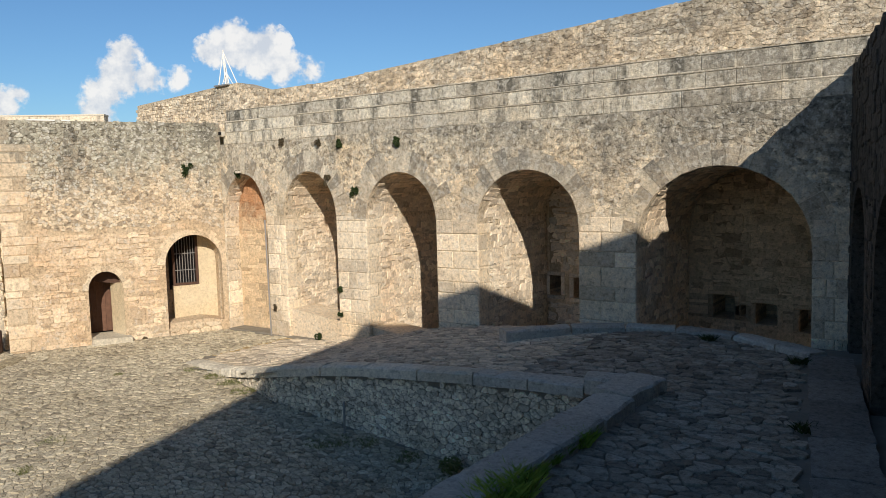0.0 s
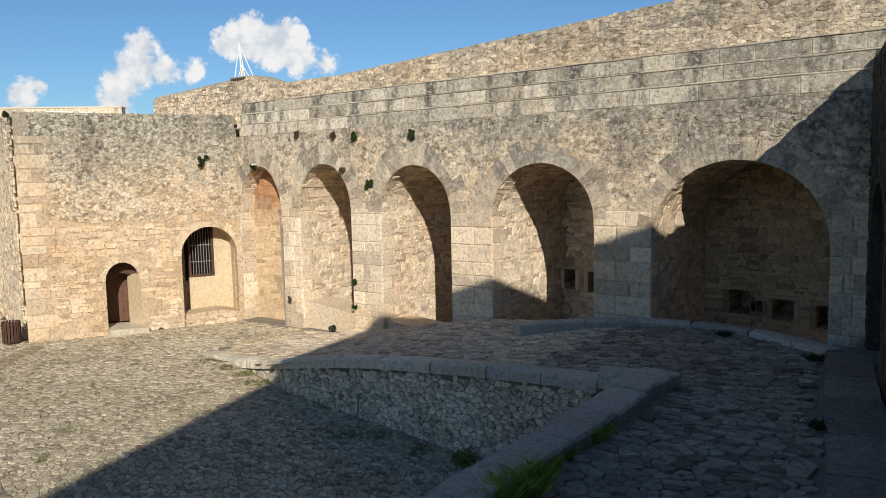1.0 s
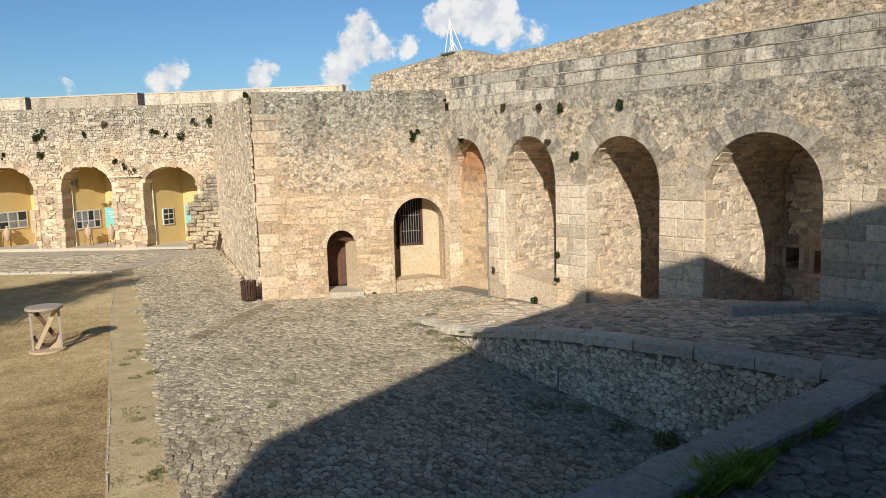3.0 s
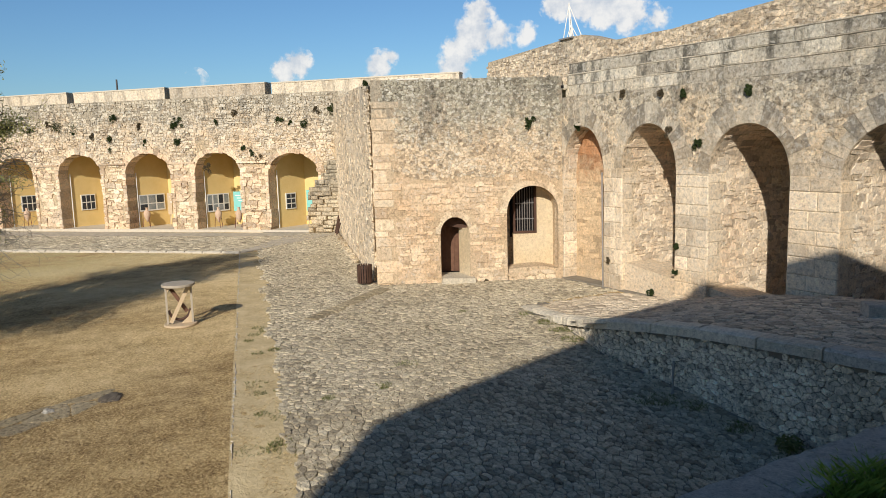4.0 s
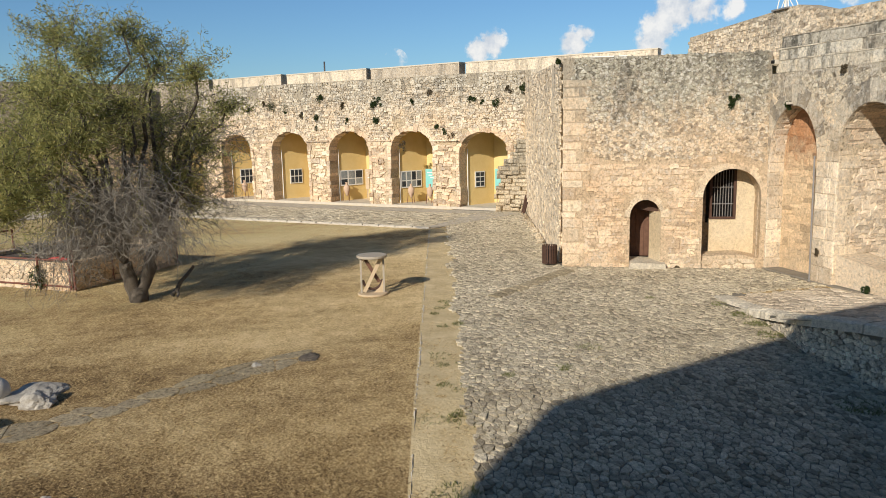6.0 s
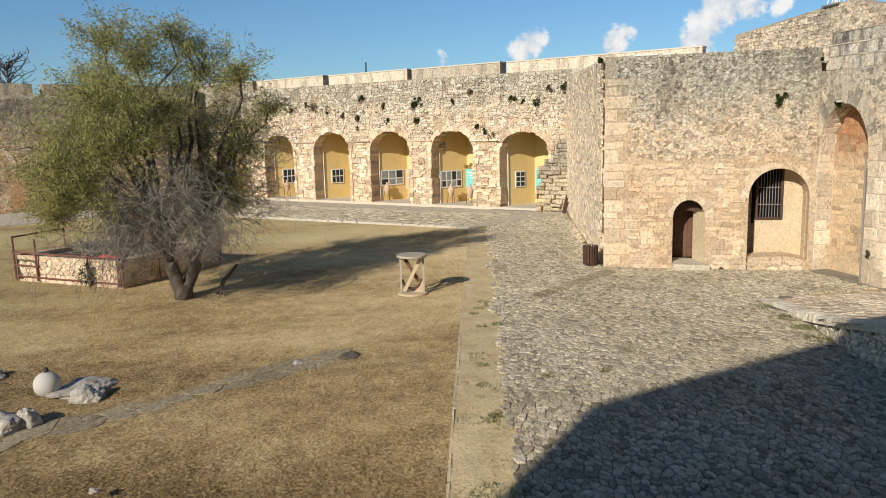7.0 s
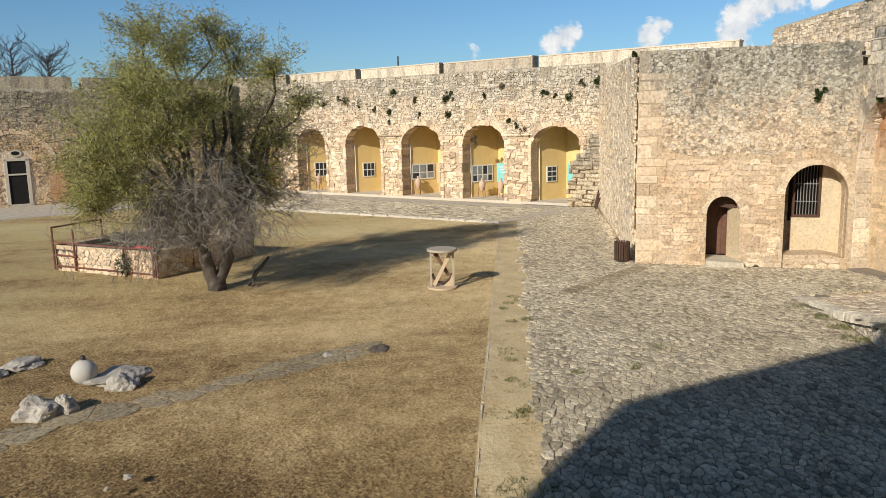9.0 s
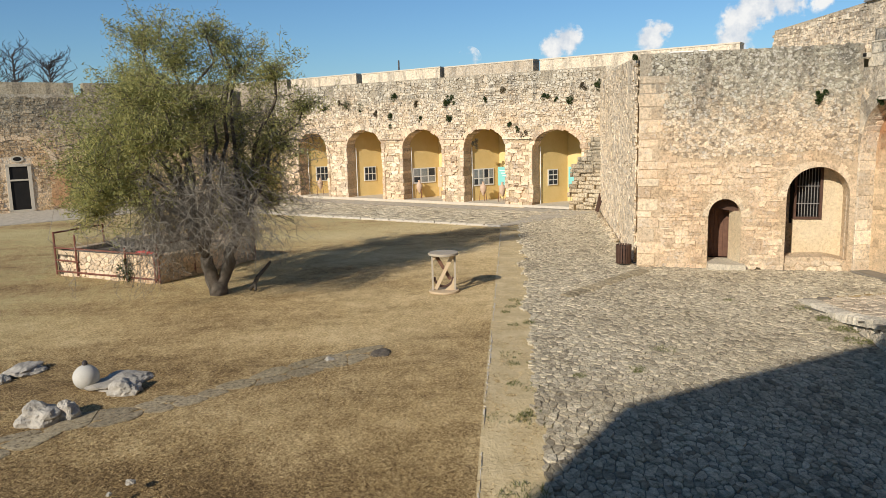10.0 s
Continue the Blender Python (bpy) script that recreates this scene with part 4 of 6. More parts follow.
def leaf_material(name, stops):
    m, n, l, bsdf = material(name, 0.7)
    geo = n.new("ShaderNodeNewGeometry")
    t = noise_node(n, l, 0.7, 3, 0.6, geo.outputs["Position"])
    r = ramp_node(n, stops)
    l.new(calc(n, l, "ADD", calc(n, l, "MULTIPLY", geo.outputs["Random Per Island"], 0.6), calc(n, l, "MULTIPLY", t.outputs[0], 0.4)), r.inputs[0])
    l.new(r.outputs[0], bsdf.inputs["Base Color"])
    thin, both = n.new("ShaderNodeBsdfTranslucent"), n.new("ShaderNodeMixShader")
    both.inputs[0].default_value = 0.48
    l.new(r.outputs[0], thin.inputs["Color"])
    l.new(bsdf.outputs[0], both.inputs[1])
    l.new(thin.outputs[0], both.inputs[2])
    l.new(both.outputs[0], n["Material Output"].inputs["Surface"])
    return m


M_LEAF = leaf_material("almond_leaf", ((0.1, (0.17, 0.185, 0.075)), (0.45, (0.32, 0.325, 0.12)), (0.7, (0.46, 0.43, 0.155)), (0.95, (0.60, 0.50, 0.19))))
M_SHRUB = leaf_material("wall_shrub_leaf", ((0.1, (0.02, 0.035, 0.012)), (0.6, (0.05, 0.075, 0.022)), (0.95, (0.10, 0.12, 0.04))))
M_OLIVE = leaf_material("olive_grass", ((0.1, (0.11, 0.13, 0.04)), (0.6, (0.21, 0.22, 0.08)), (0.95, (0.34, 0.31, 0.13))))
M_GRASS = leaf_material("green_grass", ((0.1, (0.14, 0.23, 0.03)), (0.6, (0.26, 0.38, 0.06)), (0.95, (0.40, 0.46, 0.12))))

# ---- gatehouse fittings ----
door = tagged(new("door_1"), "dark brown plank door set deep in its arch", "door", kind="structure")
# black sheet behind the planks, its colour standing for shade
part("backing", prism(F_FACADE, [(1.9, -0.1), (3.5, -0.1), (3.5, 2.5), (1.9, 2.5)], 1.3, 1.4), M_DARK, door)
for i in range(8):
    u = 2.02 + 0.14 * i
    part("plank", prism(F_FACADE, [(u, 0.16), (u + 0.135, 0.16), (u + 0.135, 2.2), (u, 2.2)], 1.15 - 0.006 * (i % 2), 1.22), M_WOOD_DOOR, door)
part("jamb", prism(lambda u, v, w: F_FACADE(u, w, v), [(3.15, 0.01), (3.3, 0.01), (3.3, 0.89), (2.86, 0.86)], 0.1, 1.75), M_PLASTER, door, "cream splayed jamb")
part("lintel", prism(F_FACADE, [(2.3, 1.86), (3.14, 1.70), (3.14, 2.2), (2.3, 2.2)], 0.55, 0.89), M_WOOD_DARK, door, "dark timber lintel")
step = part("door_step", prism(F_FACADE, [(2.1, -0.2), (3.3, -0.2), (3.28, 0.14), (2.18, 0.17)], -0.35, 0.95), M_COPING_WARM)
tagged(step, "worn stone doorstep", "step", kind="structure")
tagged(new("window_1"), "barred window with brown frame in an arched recess", "window", kind="structure")
window = bpy.data.objects["window_1"]
F_REC = Frame2(tuple(F_FACADE(0, 0, 0.86))[:2], 65.5)
part("recess_wall", prism(F_REC, [(4.2, 0.0), (4.78, 0.0), (4.78, 3.3), (4.2, 3.3)], 0.28, 0.5), M_MORTAR, window)
part("recess_wall", prism(F_REC, [(5.60, 0.0), (6.5, 0.0), (6.5, 3.3), (5.60, 3.3)], 0.0, 0.25), M_PLASTER, window)
part("recess_wall", prism(F_REC, [(4.78, 0.0), (5.60, 0.0), (5.60, 1.45), (4.78, 1.45)], 0.0, 0.25), M_PLASTER, window)
# black sheet behind the bars in place of an unlit room
part("shade_backing", prism(F_REC, [(4.7, 1.3), (5.7, 1.3), (5.7, 3.4), (4.7, 3.4)], 0.26, 0.3), M_DARK, window)
for u0, u1, v0, v1 in ((4.78, 5.60, 1.45, 1.53), (4.78, 4.85, 1.53, 3.15), (5.52, 5.60, 1.53, 3.15), (4.78, 5.60, 3.05, 3.15)):
    part("frame", prism(F_REC, [(u0, v0), (u1, v0), (u1, v1), (u0, v1)], -0.03, 0.12), M_WOOD_DARK, window)
for i in range(7):
    u = 4.93 + 0.088 * i
    part("bar", tube_into(bmesh.new(), F_REC(u, 1.53, 0.03), F_REC(u, 3.05, 0.03), 0.011), M_IRON_PALE, window)
for v in (1.95, 2.5):
    part("cross_bar", tube_into(bmesh.new(), F_REC(4.85, v, 0.03), F_REC(5.52, v, 0.03), 0.012), M_IRON_PALE, window)
part("sill_bank", prism(F_FACADE, [(4.44, -0.2), (6.17, -0.2), (6.17, 0.30), (5.6, 0.42), (4.46, 0.36)], -0.06, 0.855), M_MORTAR, window)
lay_stones(window, lambda u, v, w: F_FACADE(u, v, w - 0.06), (4.44, 6.3, -0.05, 0.42), 0.27, 0.16, M_ASHLAR, 7, lambda u, v: v < 0.40 and u < 6.3, h=(0.02, 0.06), singles=40)
pipe = tagged(new("drain_pipe"), "thin grey pipe down the pier beside the stained niche", "pipe")
part("pipe", tube_into(bmesh.new(), F_ARCADE(-18.10, -0.05, -0.05), F_ARCADE(-18.16, 3.6, -0.05), 0.025), M_IRON_PALE, pipe)
lamp_ob = tagged(new("wall_lamp"), "small white floodlight on a bracket over the first arch", "lamp")
part("housing", box(F_basis(F_ARCADE, -19.2, 5.12, -0.14), (0.17, 0.12, 0.08), 0.015), M_KERB, lamp_ob)
part("bracket", tube_into(bmesh.new(), F_ARCADE(-19.2, 5.12, 0.05), F_ARCADE(-19.2, 5.12, -0.1), 0.02), M_IRON, lamp_ob)
horn = tagged(new("wall_speaker"), "small white loudspeaker fixed at the wall corner", "loudspeaker")
part("housing", box(F_basis(F_ARCADE, -19.95, 6.36, -0.10), (0.17, 0.16, 0.15), 0.03), M_KERB, horn)
part("black_opening", box(F_basis(F_ARCADE, -19.95, 6.37, -0.19), (0.13, 0.03, 0.10), 0.005), M_DARK, horn)
sheet_ob = tagged(new("roof_sheet"), "thin white roofing sheet lying on the gatehouse roof", "roof sheet")
part("sheet", prism(F_FACADE, [(0.75, 6.73), (2.0, 6.73), (2.0, 6.775), (0.75, 6.775)], 0.25, 0.85), M_WHITE, sheet_ob)

# filled first arch: rust-stained plaster
fill = part("niche_wall", prism(F_ARCADE, [(-20.15, -0.3), (-18.12, -0.3)] + arch_points(-20.15, -18.12, 3.55, 1.5), 0.55, 0.9), M_NICHE, arcade, "blind niche wall with an orange rust stain")
lay_stones(arcade, lambda u, v, w: F_ARCADE(u, v, w + 0.55), (-20.1, -18.15, 0.0, 5.0), 0.34, 0.2, M_NICHE, 77, lambda u, v: not clear_of(((-20.15, -18.12, 3.55, 1.5),))(u, v), h=(0.006, 0.02), gap=0.010, singles=40, centre=(-19, 2), maker=courses)
# low blocking walls in the second and third arches
for i, (u0, u1, v) in enumerate(((-17.3, -15.16, 0.85), (-14.0, -11.6, 0.55))):
    low = part("low_wall", prism(F_ARCADE, [(u0, -0.3), (u1, -0.3), (u1, v - 0.25), (u0, v)], 0.12, 1.2), M_PIER)
    tagged(low, "low rendered bank closing the foot of an arch", "low wall", kind="structure")

# beacon frame over the corner
beacon = tagged(new("beacon"), "white pyramid frame on the wall corner", "beacon")
tip = Vector((-20.46, 16.35, 9.10))
foot = Vector((-20.28, 16.35, 7.93))
for dx, dy in ((-0.24, -0.2), (0.30, -0.2), (0.28, 0.2), (-0.22, 0.2)):
    part("leg", tube_into(bmesh.new(), foot + Vector((dx, dy, 0)), tip, 0.018, 0.014), M_WHITE, beacon)
part("mast", tube_into(bmesh.new(), foot + Vector((-0.12, 0, 0)), tip + Vector((0, 0, 0.05)), 0.034, 0.026), M_WHITE, beacon)
for k in range(4):
    d = Vector((math.cos(k * 1.57 + 0.8) * 0.2, math.sin(k * 1.57 + 0.8) * 0.2, 0.02))
    part("strut", tube_into(bmesh.new(), foot + d, foot.lerp(tip, 0.42), 0.014), M_WHITE, beacon)
part("base_plate", box(pose(-20.28, 16.35, 7.965), (0.74, 0.6, 0.05), 0.01), M_IRON_PALE, beacon)

# ---- far arcade ----
part("cornice", prism(F_FAR, [(4.0, 3.86), (6.0, 3.86), (6.0, 3.96), (4.0, 3.96)], -0.13, 0.1), M_FARSTONE, far)
for a, b in ((8.7, 10.45), (13.35, 15.2), (18.1, 20.1), (22.7, 24.7)):
    part("cornice", prism(F_FAR, [(a, 3.9), (b, 3.9), (b, 4.0), (a, 4.0)], -0.13, 0.1), M_FARSTONE, far)
far_clear = clear_of(FAR_ARCHES, 0.0, 0.0)
lay_stones(far, F_FAR, (0.2, 25.0, 3.8, 7.6), 0.23, 0.12, M_FAR, 91, lambda u, v: far_clear(u, v) and v < 7.62 and bare(u, v, 0.8, 0.5, 6), h=(0.01, 0.07), gap=0.010, singles=120, centre=(8, 4.5), jit=0.9, inset=0.08, maker=courses)
lay_stones(far, F_FAR, (0.2, 25.0, 0.0, 3.95), 0.46, 0.22, M_FARSTONE, 92, lambda u, v: far_clear(u, v) and v < 3.9, h=(0.015, 0.10), gap=0.012, singles=80, centre=(8, 2), jit=0.9, inset=0.06, maker=courses)
for i, arch in enumerate(FAR_ARCHES):
    voussoirs(far, F_FAR, arch, 15, 0.34, M_FARSTONE, 0.06, 0.72, seed=70 + i, ragged=0.09)
    jamb_rng = random.Random(170 + i)
    for u, side_sign in ((arch[0], 1), (arch[1], -1)):
        z = 0.0
        while z < arch[2]:
            hgt = min(jamb_rng.uniform(0.16, 0.34), arch[2] - z + 0.02)
            out = u + side_sign * jamb_rng.uniform(0.0, 0.10)
            block(far, F_FAR, min(out, u - side_sign * 0.2), max(out, u - side_sign * 0.2), z, z + hgt, -0.05 - jamb_rng.uniform(0, 0.06), 0.74, M_FARSTONE, "jamb_stone", 0.004, 0.03)
            z += hgt
merlons = [(-7.0, 3.61), (4.03, 10.05), (10.38, 16.61), (17.1, 23.2), (23.6, 29.8)]
for a, b in merlons:
    part("merlon", prism(F_FAR, [(a, 7.6), (b, 7.6), (b, 8.16), (a, 8.2)], 0.02, 0.75), M_SIDE, far)
    part("cap", prism(F_FAR, [(a - 0.02, 8.2), (b + 0.02, 8.16), (b + 0.02, 8.23), (a - 0.02, 8.27)], -0.01, 0.78), M_KERB, far, "thin pale cap")
part("end_wall", prism(F_FAR, [(-7.0, 6.0), (-0.3, 6.0), (-0.3, 7.6), (-7.0, 7.6)], 0.02, 0.75), M_FAR, far)
for k, (x0, x1, spring, rise) in enumerate(FAR_ARCHES):
    cu = x1 - 0.8
    bay = part("wall_bay_%d" % (k + 1), prism(lambda u, v, w: F_FAR(u, w, v), [(x1 + 0.05, 0.66), (x1 + 0.3, 0.66), (x1 + 0.3, 3.2), (x0 - 0.7, 3.2), (x0 - 0.7, 2.9), (cu, 2.9)], 0.0, 5.3), M_YELLOW)
    tagged(bay, "yellow plastered wall of a gallery bay", "wall", kind="structure")
g_top = part("ceiling_gallery", prism(F_FAR, [(-0.3, 5.2), (29.0, 5.2), (29.0, 5.4), (-0.3, 5.4)], 0.5, 3.6), M_YELLOW)
tagged(g_top, "plain vault over the gallery", "ceiling", kind="structure")
g_floor = part("floor_gallery", prism(F_FAR, [(-0.3, -0.3), (29.0, -0.3), (29.0, 0.10), (-0.3, 0.10)], -0.12, 3.4), M_KERB)
tagged(g_floor, "pale stone floor of the gallery with a kerb", "floor", kind="structure")


def bay_frame(k):
    """The splayed yellow wall of a bay: u from its front edge inwards."""
    x1 = FAR_ARCHES[k][1]
    a, b = F_FAR(x1 + 0.05, 0, 0.66), F_FAR(x1 - 0.8, 0, 2.9)
    return Frame2((a.x, a.y), math.degrees(math.atan2(b.y - a.y, b.x - a.x)), flip=False), (b - a).length


for i, (bay_no, f0, f1, v0, v1, cols, rows_n) in enumerate(((0, 0.34, 0.66, 1.12, 2.05, 2, 3), (3, 0.33, 0.72, 1.1, 2.08, 3, 2), (4, 0.33, 0.76, 1.0, 2.05, 3, 2))):
    F_GAL, wide = bay_frame(bay_no)
    u0, u1 = f0 * wide, f1 * wide
    win = tagged(new("window_%d" % (i + 2)), "small white framed window in the yellow wall", "window", kind="structure")
    part("frame", prism(F_GAL, [(u0, v0), (u1, v0), (u1, v1), (u0, v1)], -0.05, -0.002), M_WHITE, win)
    pu, pv = (u1 - u0 - 0.06) / cols, (v1 - v0 - 0.06) / rows_n
    for a in range(cols):
        for b in range(rows_n):
            x, y = u0 + 0.03 + a * pu, v0 + 0.03 + b * pv
            part("pane", prism(F_GAL, [(x + 0.03, y + 0.03), (x + pu - 0.03, y + 0.03), (x + pu - 0.03, y + pv - 0.03), (x + 0.03, y + pv - 0.03)], -0.056, -0.051), M_GLASS_DARK, win)
for bay_no, f0, f1, v0, v1, n in ((1, 0.12, 0.80, 1.0, 2.05, 4), (2, 0.12, 0.86, 1.05, 2.05, 3)):
    F_GAL, wide = bay_frame(bay_no)
    u0, u1 = f0 * wide, f1 * wide
    board = tagged(new("display_board"), "white display board with a row of pictures on the yellow wall", "display board", "gallery boards")
    part("panel", prism(F_GAL, [(u0, v0), (u1, v0), (u1, v1), (u0, v1)], -0.05, -0.002), M_WHITE, board)
    w = (u1 - u0 - 0.06) / n
    for k in range(n):
        x = u0 + 0.03 + k * w
        for a, b in ((v0 + 0.08, v0 + 0.42), (v0 + 0.48, v1 - 0.06)):
            part("picture", prism(F_GAL, [(x + 0.05, a), (x + w - 0.05, a), (x + w - 0.05, b), (x + 0.05, b)], -0.056, -0.051), M_PHOTO if (k + int(a * 3)) % 3 else M_GLASS_DARK, board)
F_MID = Frame2(tuple(F_FAR(0, 0, 1.9))[:2], 225.7, flip=True)
for u0, u1, v0, v1, m in ((1.5, 2.75, 1.0, 2.2, M_TEAL), (6.75, 7.5, 1.0, 2.15, M_TEAL), (11.75, 12.05, 0.8, 2.1, M_WOOD_PALE)):
    sign = tagged(new("info_panel"), "pale teal information panel on two legs" if m is M_TEAL else "narrow wooden notice panel on two legs", "information panel", "gallery panels")
    part("panel", prism(F_MID, [(u0, v0), (u1, v0), (u1, v1), (u0, v1)], -0.03, 0.03), m, sign)
    for k in range(3):
        vv = v1 - 0.25 - k * 0.16
        part("text_bar", prism(F_MID, [(u0 + 0.12, vv), (u1 - 0.12 - 0.1 * k, vv), (u1 - 0.12 - 0.1 * k, vv + 0.05), (u0 + 0.12, vv + 0.05)], -0.036, -0.031), M_WHITE, sign)
    for u in (u0 + 0.1, u1 - 0.1):
        part("leg", tube_into(bmesh.new(), F_MID(u, 0.10, 0.0), F_MID(u, v0, 0.0), 0.03), M_WOOD_PALE, sign)


def lathe(profile, sides=16):
    bm = bmesh.new()
    rings = [[bm.verts.new((r * math.cos(2 * math.pi * i / sides), r * math.sin(2 * math.pi * i / sides), z)) for i in range(sides)] for r, z in profile]
    for a, b in zip(rings, rings[1:]):
        for i in range(sides):
            bm.faces.new((a[i], a[(i + 1) % sides], b[(i + 1) % sides], b[i]))
    bm.faces.new(rings[0][::-1])
    bm.faces.new(rings[-1])
    return bm


amphora = tagged(new("amphora"), "pale terracotta jar in an iron ring stand", "jar", "gallery jars")
part("jar", lathe(((0.03, 0.30), (0.09, 0.42), (0.19, 0.66), (0.21, 0.84), (0.16, 0.96), (0.075, 1.02), (0.065, 1.14), (0.10, 1.18))), M_CLAY, amphora, smooth=True)
for k in range(3):
    a = k * 2.094
    part("stand_leg", tube_into(bmesh.new(), (0.26 * math.cos(a), 0.26 * math.sin(a), 0), (0.2 * math.cos(a), 0.2 * math.sin(a), 0.6), 0.018), M_RUST, amphora)
amphora.matrix_world = Matrix.Translation(F_FAR(8.1, 0.10, 1.1))
for u in (6.75, 13.0, 10.9, 21.9):
    copy_thing(amphora, Matrix.Translation(F_FAR(u, 0.10, 1.1)) @ Matrix.Rotation(u, 4, "Z"))
for u in (4.05, 8.75, 13.4, 18.15, 22.75):
    tube = tagged(new("conduit"), "white plastic conduit down the inside of the arch", "conduit", "gallery conduits")
    part("pipe", tube_into(bmesh.new(), F_FAR(u - 0.03, 0.08, 0.84), F_FAR(u - 0.03, 3.4, 0.84), 0.03), M_WHITE, tube)
butt = tagged(new("broken_buttress"), "crumbling stepped stump of stacked stones", "masonry stump", kind="structure")
b_rng = random.Random(15)
z = 0.0
while z < 3.7:
    hgt = b_rng.uniform(0.14, 0.27)
    reach = float(np.interp(z, (0.0, 1.6, 2.2, 2.6, 3.0, 3.7), (1.65, 1.5, 1.35, 1.0, 0.62, 0.25))) + b_rng.uniform(-0.2, 0.16)
    u = -0.25
    while u < reach:
        L = b_rng.uniform(0.22, 0.62)
        block(butt, F_FAR, u, max(u + 0.15, min(u + L, reach + b_rng.uniform(0, 0.12))), z + b_rng.uniform(-0.02, 0.02), z + hgt, -0.30 - b_rng.uniform(0, 0.30) * (1.2 - z / 4), 0.4, M_FARBLOCK, "stone", 0.004, b_rng.uniform(0.03, 0.07))
        u += L
    z += hgt * 0.97
for k in range(3):
    post = tagged(new("leaning_stake"), "dark wooden stake leaning on the wall", "stake", "leaning stakes")
    part("stake", tube_into(bmesh.new(), F_SIDE(15.6 - 0.5 * k, 0.0, -0.28), F_SIDE(15.4 - 0.5 * k, 1.0 - 0.15 * k, -0.08), 0.05, 0.04), M_WOOD_DARK, post)

# ---- curtain wall on the far side ----
lay_stones(left, F_LEFT, (-3.0, 14.5, 0.0, 7.3), 0.30, 0.15, M_CURTAIN, 95, lambda u, v: v < 7.3 and not (-0.1 < u < 1.4 and v < 3.4), h=(0.01, 0.06), gap=0.013, singles=40, centre=(2, 3), jit=0.9, inset=0.08, maker=courses)
for a, b in ((-12.0, 4.35), (4.95, 14.8)):
    part("merlon", prism(F_LEFT, [(a, 7.35), (b, 7.35), (b, 8.1), (a, 8.1)], 0.0, 0.9), M_CURTAIN, left)
d2 = tagged(new("door_2"), "tall doorway filled with a black sheet for shade, pale stone frame and transom", "door", kind="structure")
# flat black sheet on the wall, painted as the doorway's shade
part("black_opening", prism(F_LEFT, [(0.1, 0.0), (1.25, 0.0), (1.25, 2.95), (0.1, 2.95)], -0.03, 0.1), M_DARK, d2)
for u0, u1, v0, v1 in ((-0.05, 0.14, 0.0, 2.95), (1.18, 1.38, 0.0, 2.95), (-0.05, 1.38, 2.85, 3.02), (0.14, 1.18, 1.95, 2.05), (-0.08, 1.42, -0.05, 0.12)):
    part("frame", prism(F_LEFT, [(u0, v0), (u1, v0), (u1, v1), (u0, v1)], -0.09, 0.1), M_KERB, d2)
part("oculus", prism(F_LEFT, [(0.66 + 0.36 * math.cos(t * 0.3927), 3.33 + 0.22 * math.sin(t * 0.3927)) for t in range(16)], -0.05, 0.1), M_KERB, d2)
part("oculus_shade", prism(F_LEFT, [(0.66 + 0.24 * math.cos(t * 0.3927), 3.33 + 0.13 * math.sin(t * 0.3927)) for t in range(16)], -0.056, 0.1), M_DARK, d2)
voussoirs(left, F_LEFT, (-1.4, 2.7, 2.6, 1.95), 19, 0.3, M_ASHLAR, 0.06, 0.1, seed=9)
voussoirs(left, F_LEFT, (4.6, 8.9, 2.6, 1.95), 19, 0.3, M_ASHLAR, 0.06, 0.1, seed=10)
part("plaster_patch", prism(F_LEFT, [(2.4, 0.1), (4.4, 0.1), (4.3, 2.5), (2.5, 2.6)], -0.055, 0.1), M_SEPIA, left, "orange brown plaster patch")

# ---- paving strips and kerbs ----
def strip(name, pts, z, mat, label, category):
    ob = part(name, prism(lambda u, v, w: Vector((u, v, w)), pts, z - 0.15, z), mat)
    return tagged(ob, label, category, kind="structure")


lane_far = strip("lane_far", [(-33.9, 8.25), (-38.0, 14.6), (-59.0, -6.6), (-55.0, -11.6), (-43.9, -2.87)], -0.012, M_PAVE, "grey gravel lane before the far arcade", "lane")
lane_place = lambda u, v, w: Vector((-43.9 + 0.6687 * u - 0.7435 * v, -2.87 + 0.7435 * u + 0.6687 * v, -0.016 - w))
lay_stones(lane_far, lane_place, (-13.5, 16.5, 0.25, 7.0), 0.26, 0.18, M_COBBLE, 55, lambda u, v: v > 0.25 and v < 6.2 and u < 14.8 - 0.02 * v, h=(0.008, 0.03), gap=0.012, inset=0.1, singles=60, centre=(12, 1.5), name="cobble")
strip("lane_left", [(-40.5, -22.5), (-46.0, -13.2), (-50.5, -8.4), (-59.0, -7.2), (-50.6, -19.6), (-44.0, -30.0)], -0.02, M_PAVE, "grey gravel lane before the curtain wall", "lane")
verge_mat = plain_material("dry_verge", (0.42, 0.31, 0.15), (0.74, 0.60, 0.35), 1.6, relief=0.8, depth=0.03)
verge = sheet("verge", [-34 + 0.25 * i for i in range(108)], [0.0, 0.25, 0.5, 0.75, 1.0, 1.25, 1.5], lambda x, y: 0.0, verge_mat)
for v in verge.data.vertices:
    x, y = v.co.x, v.co.y
    v.co = (x, grass_edge(x) + y, court_z(x, 0) - 0.052 + 0.012 * noise.noise((x * 2, y * 2, 8)))
tagged(verge, "pale dry verge between lawn and cobbles", "verge", kind="structure")
edging = tagged(new("lawn_edging"), "thin pale edging stones along the lawn", "edging", kind="structure")
e_rng = random.Random(2)
x = -7.5
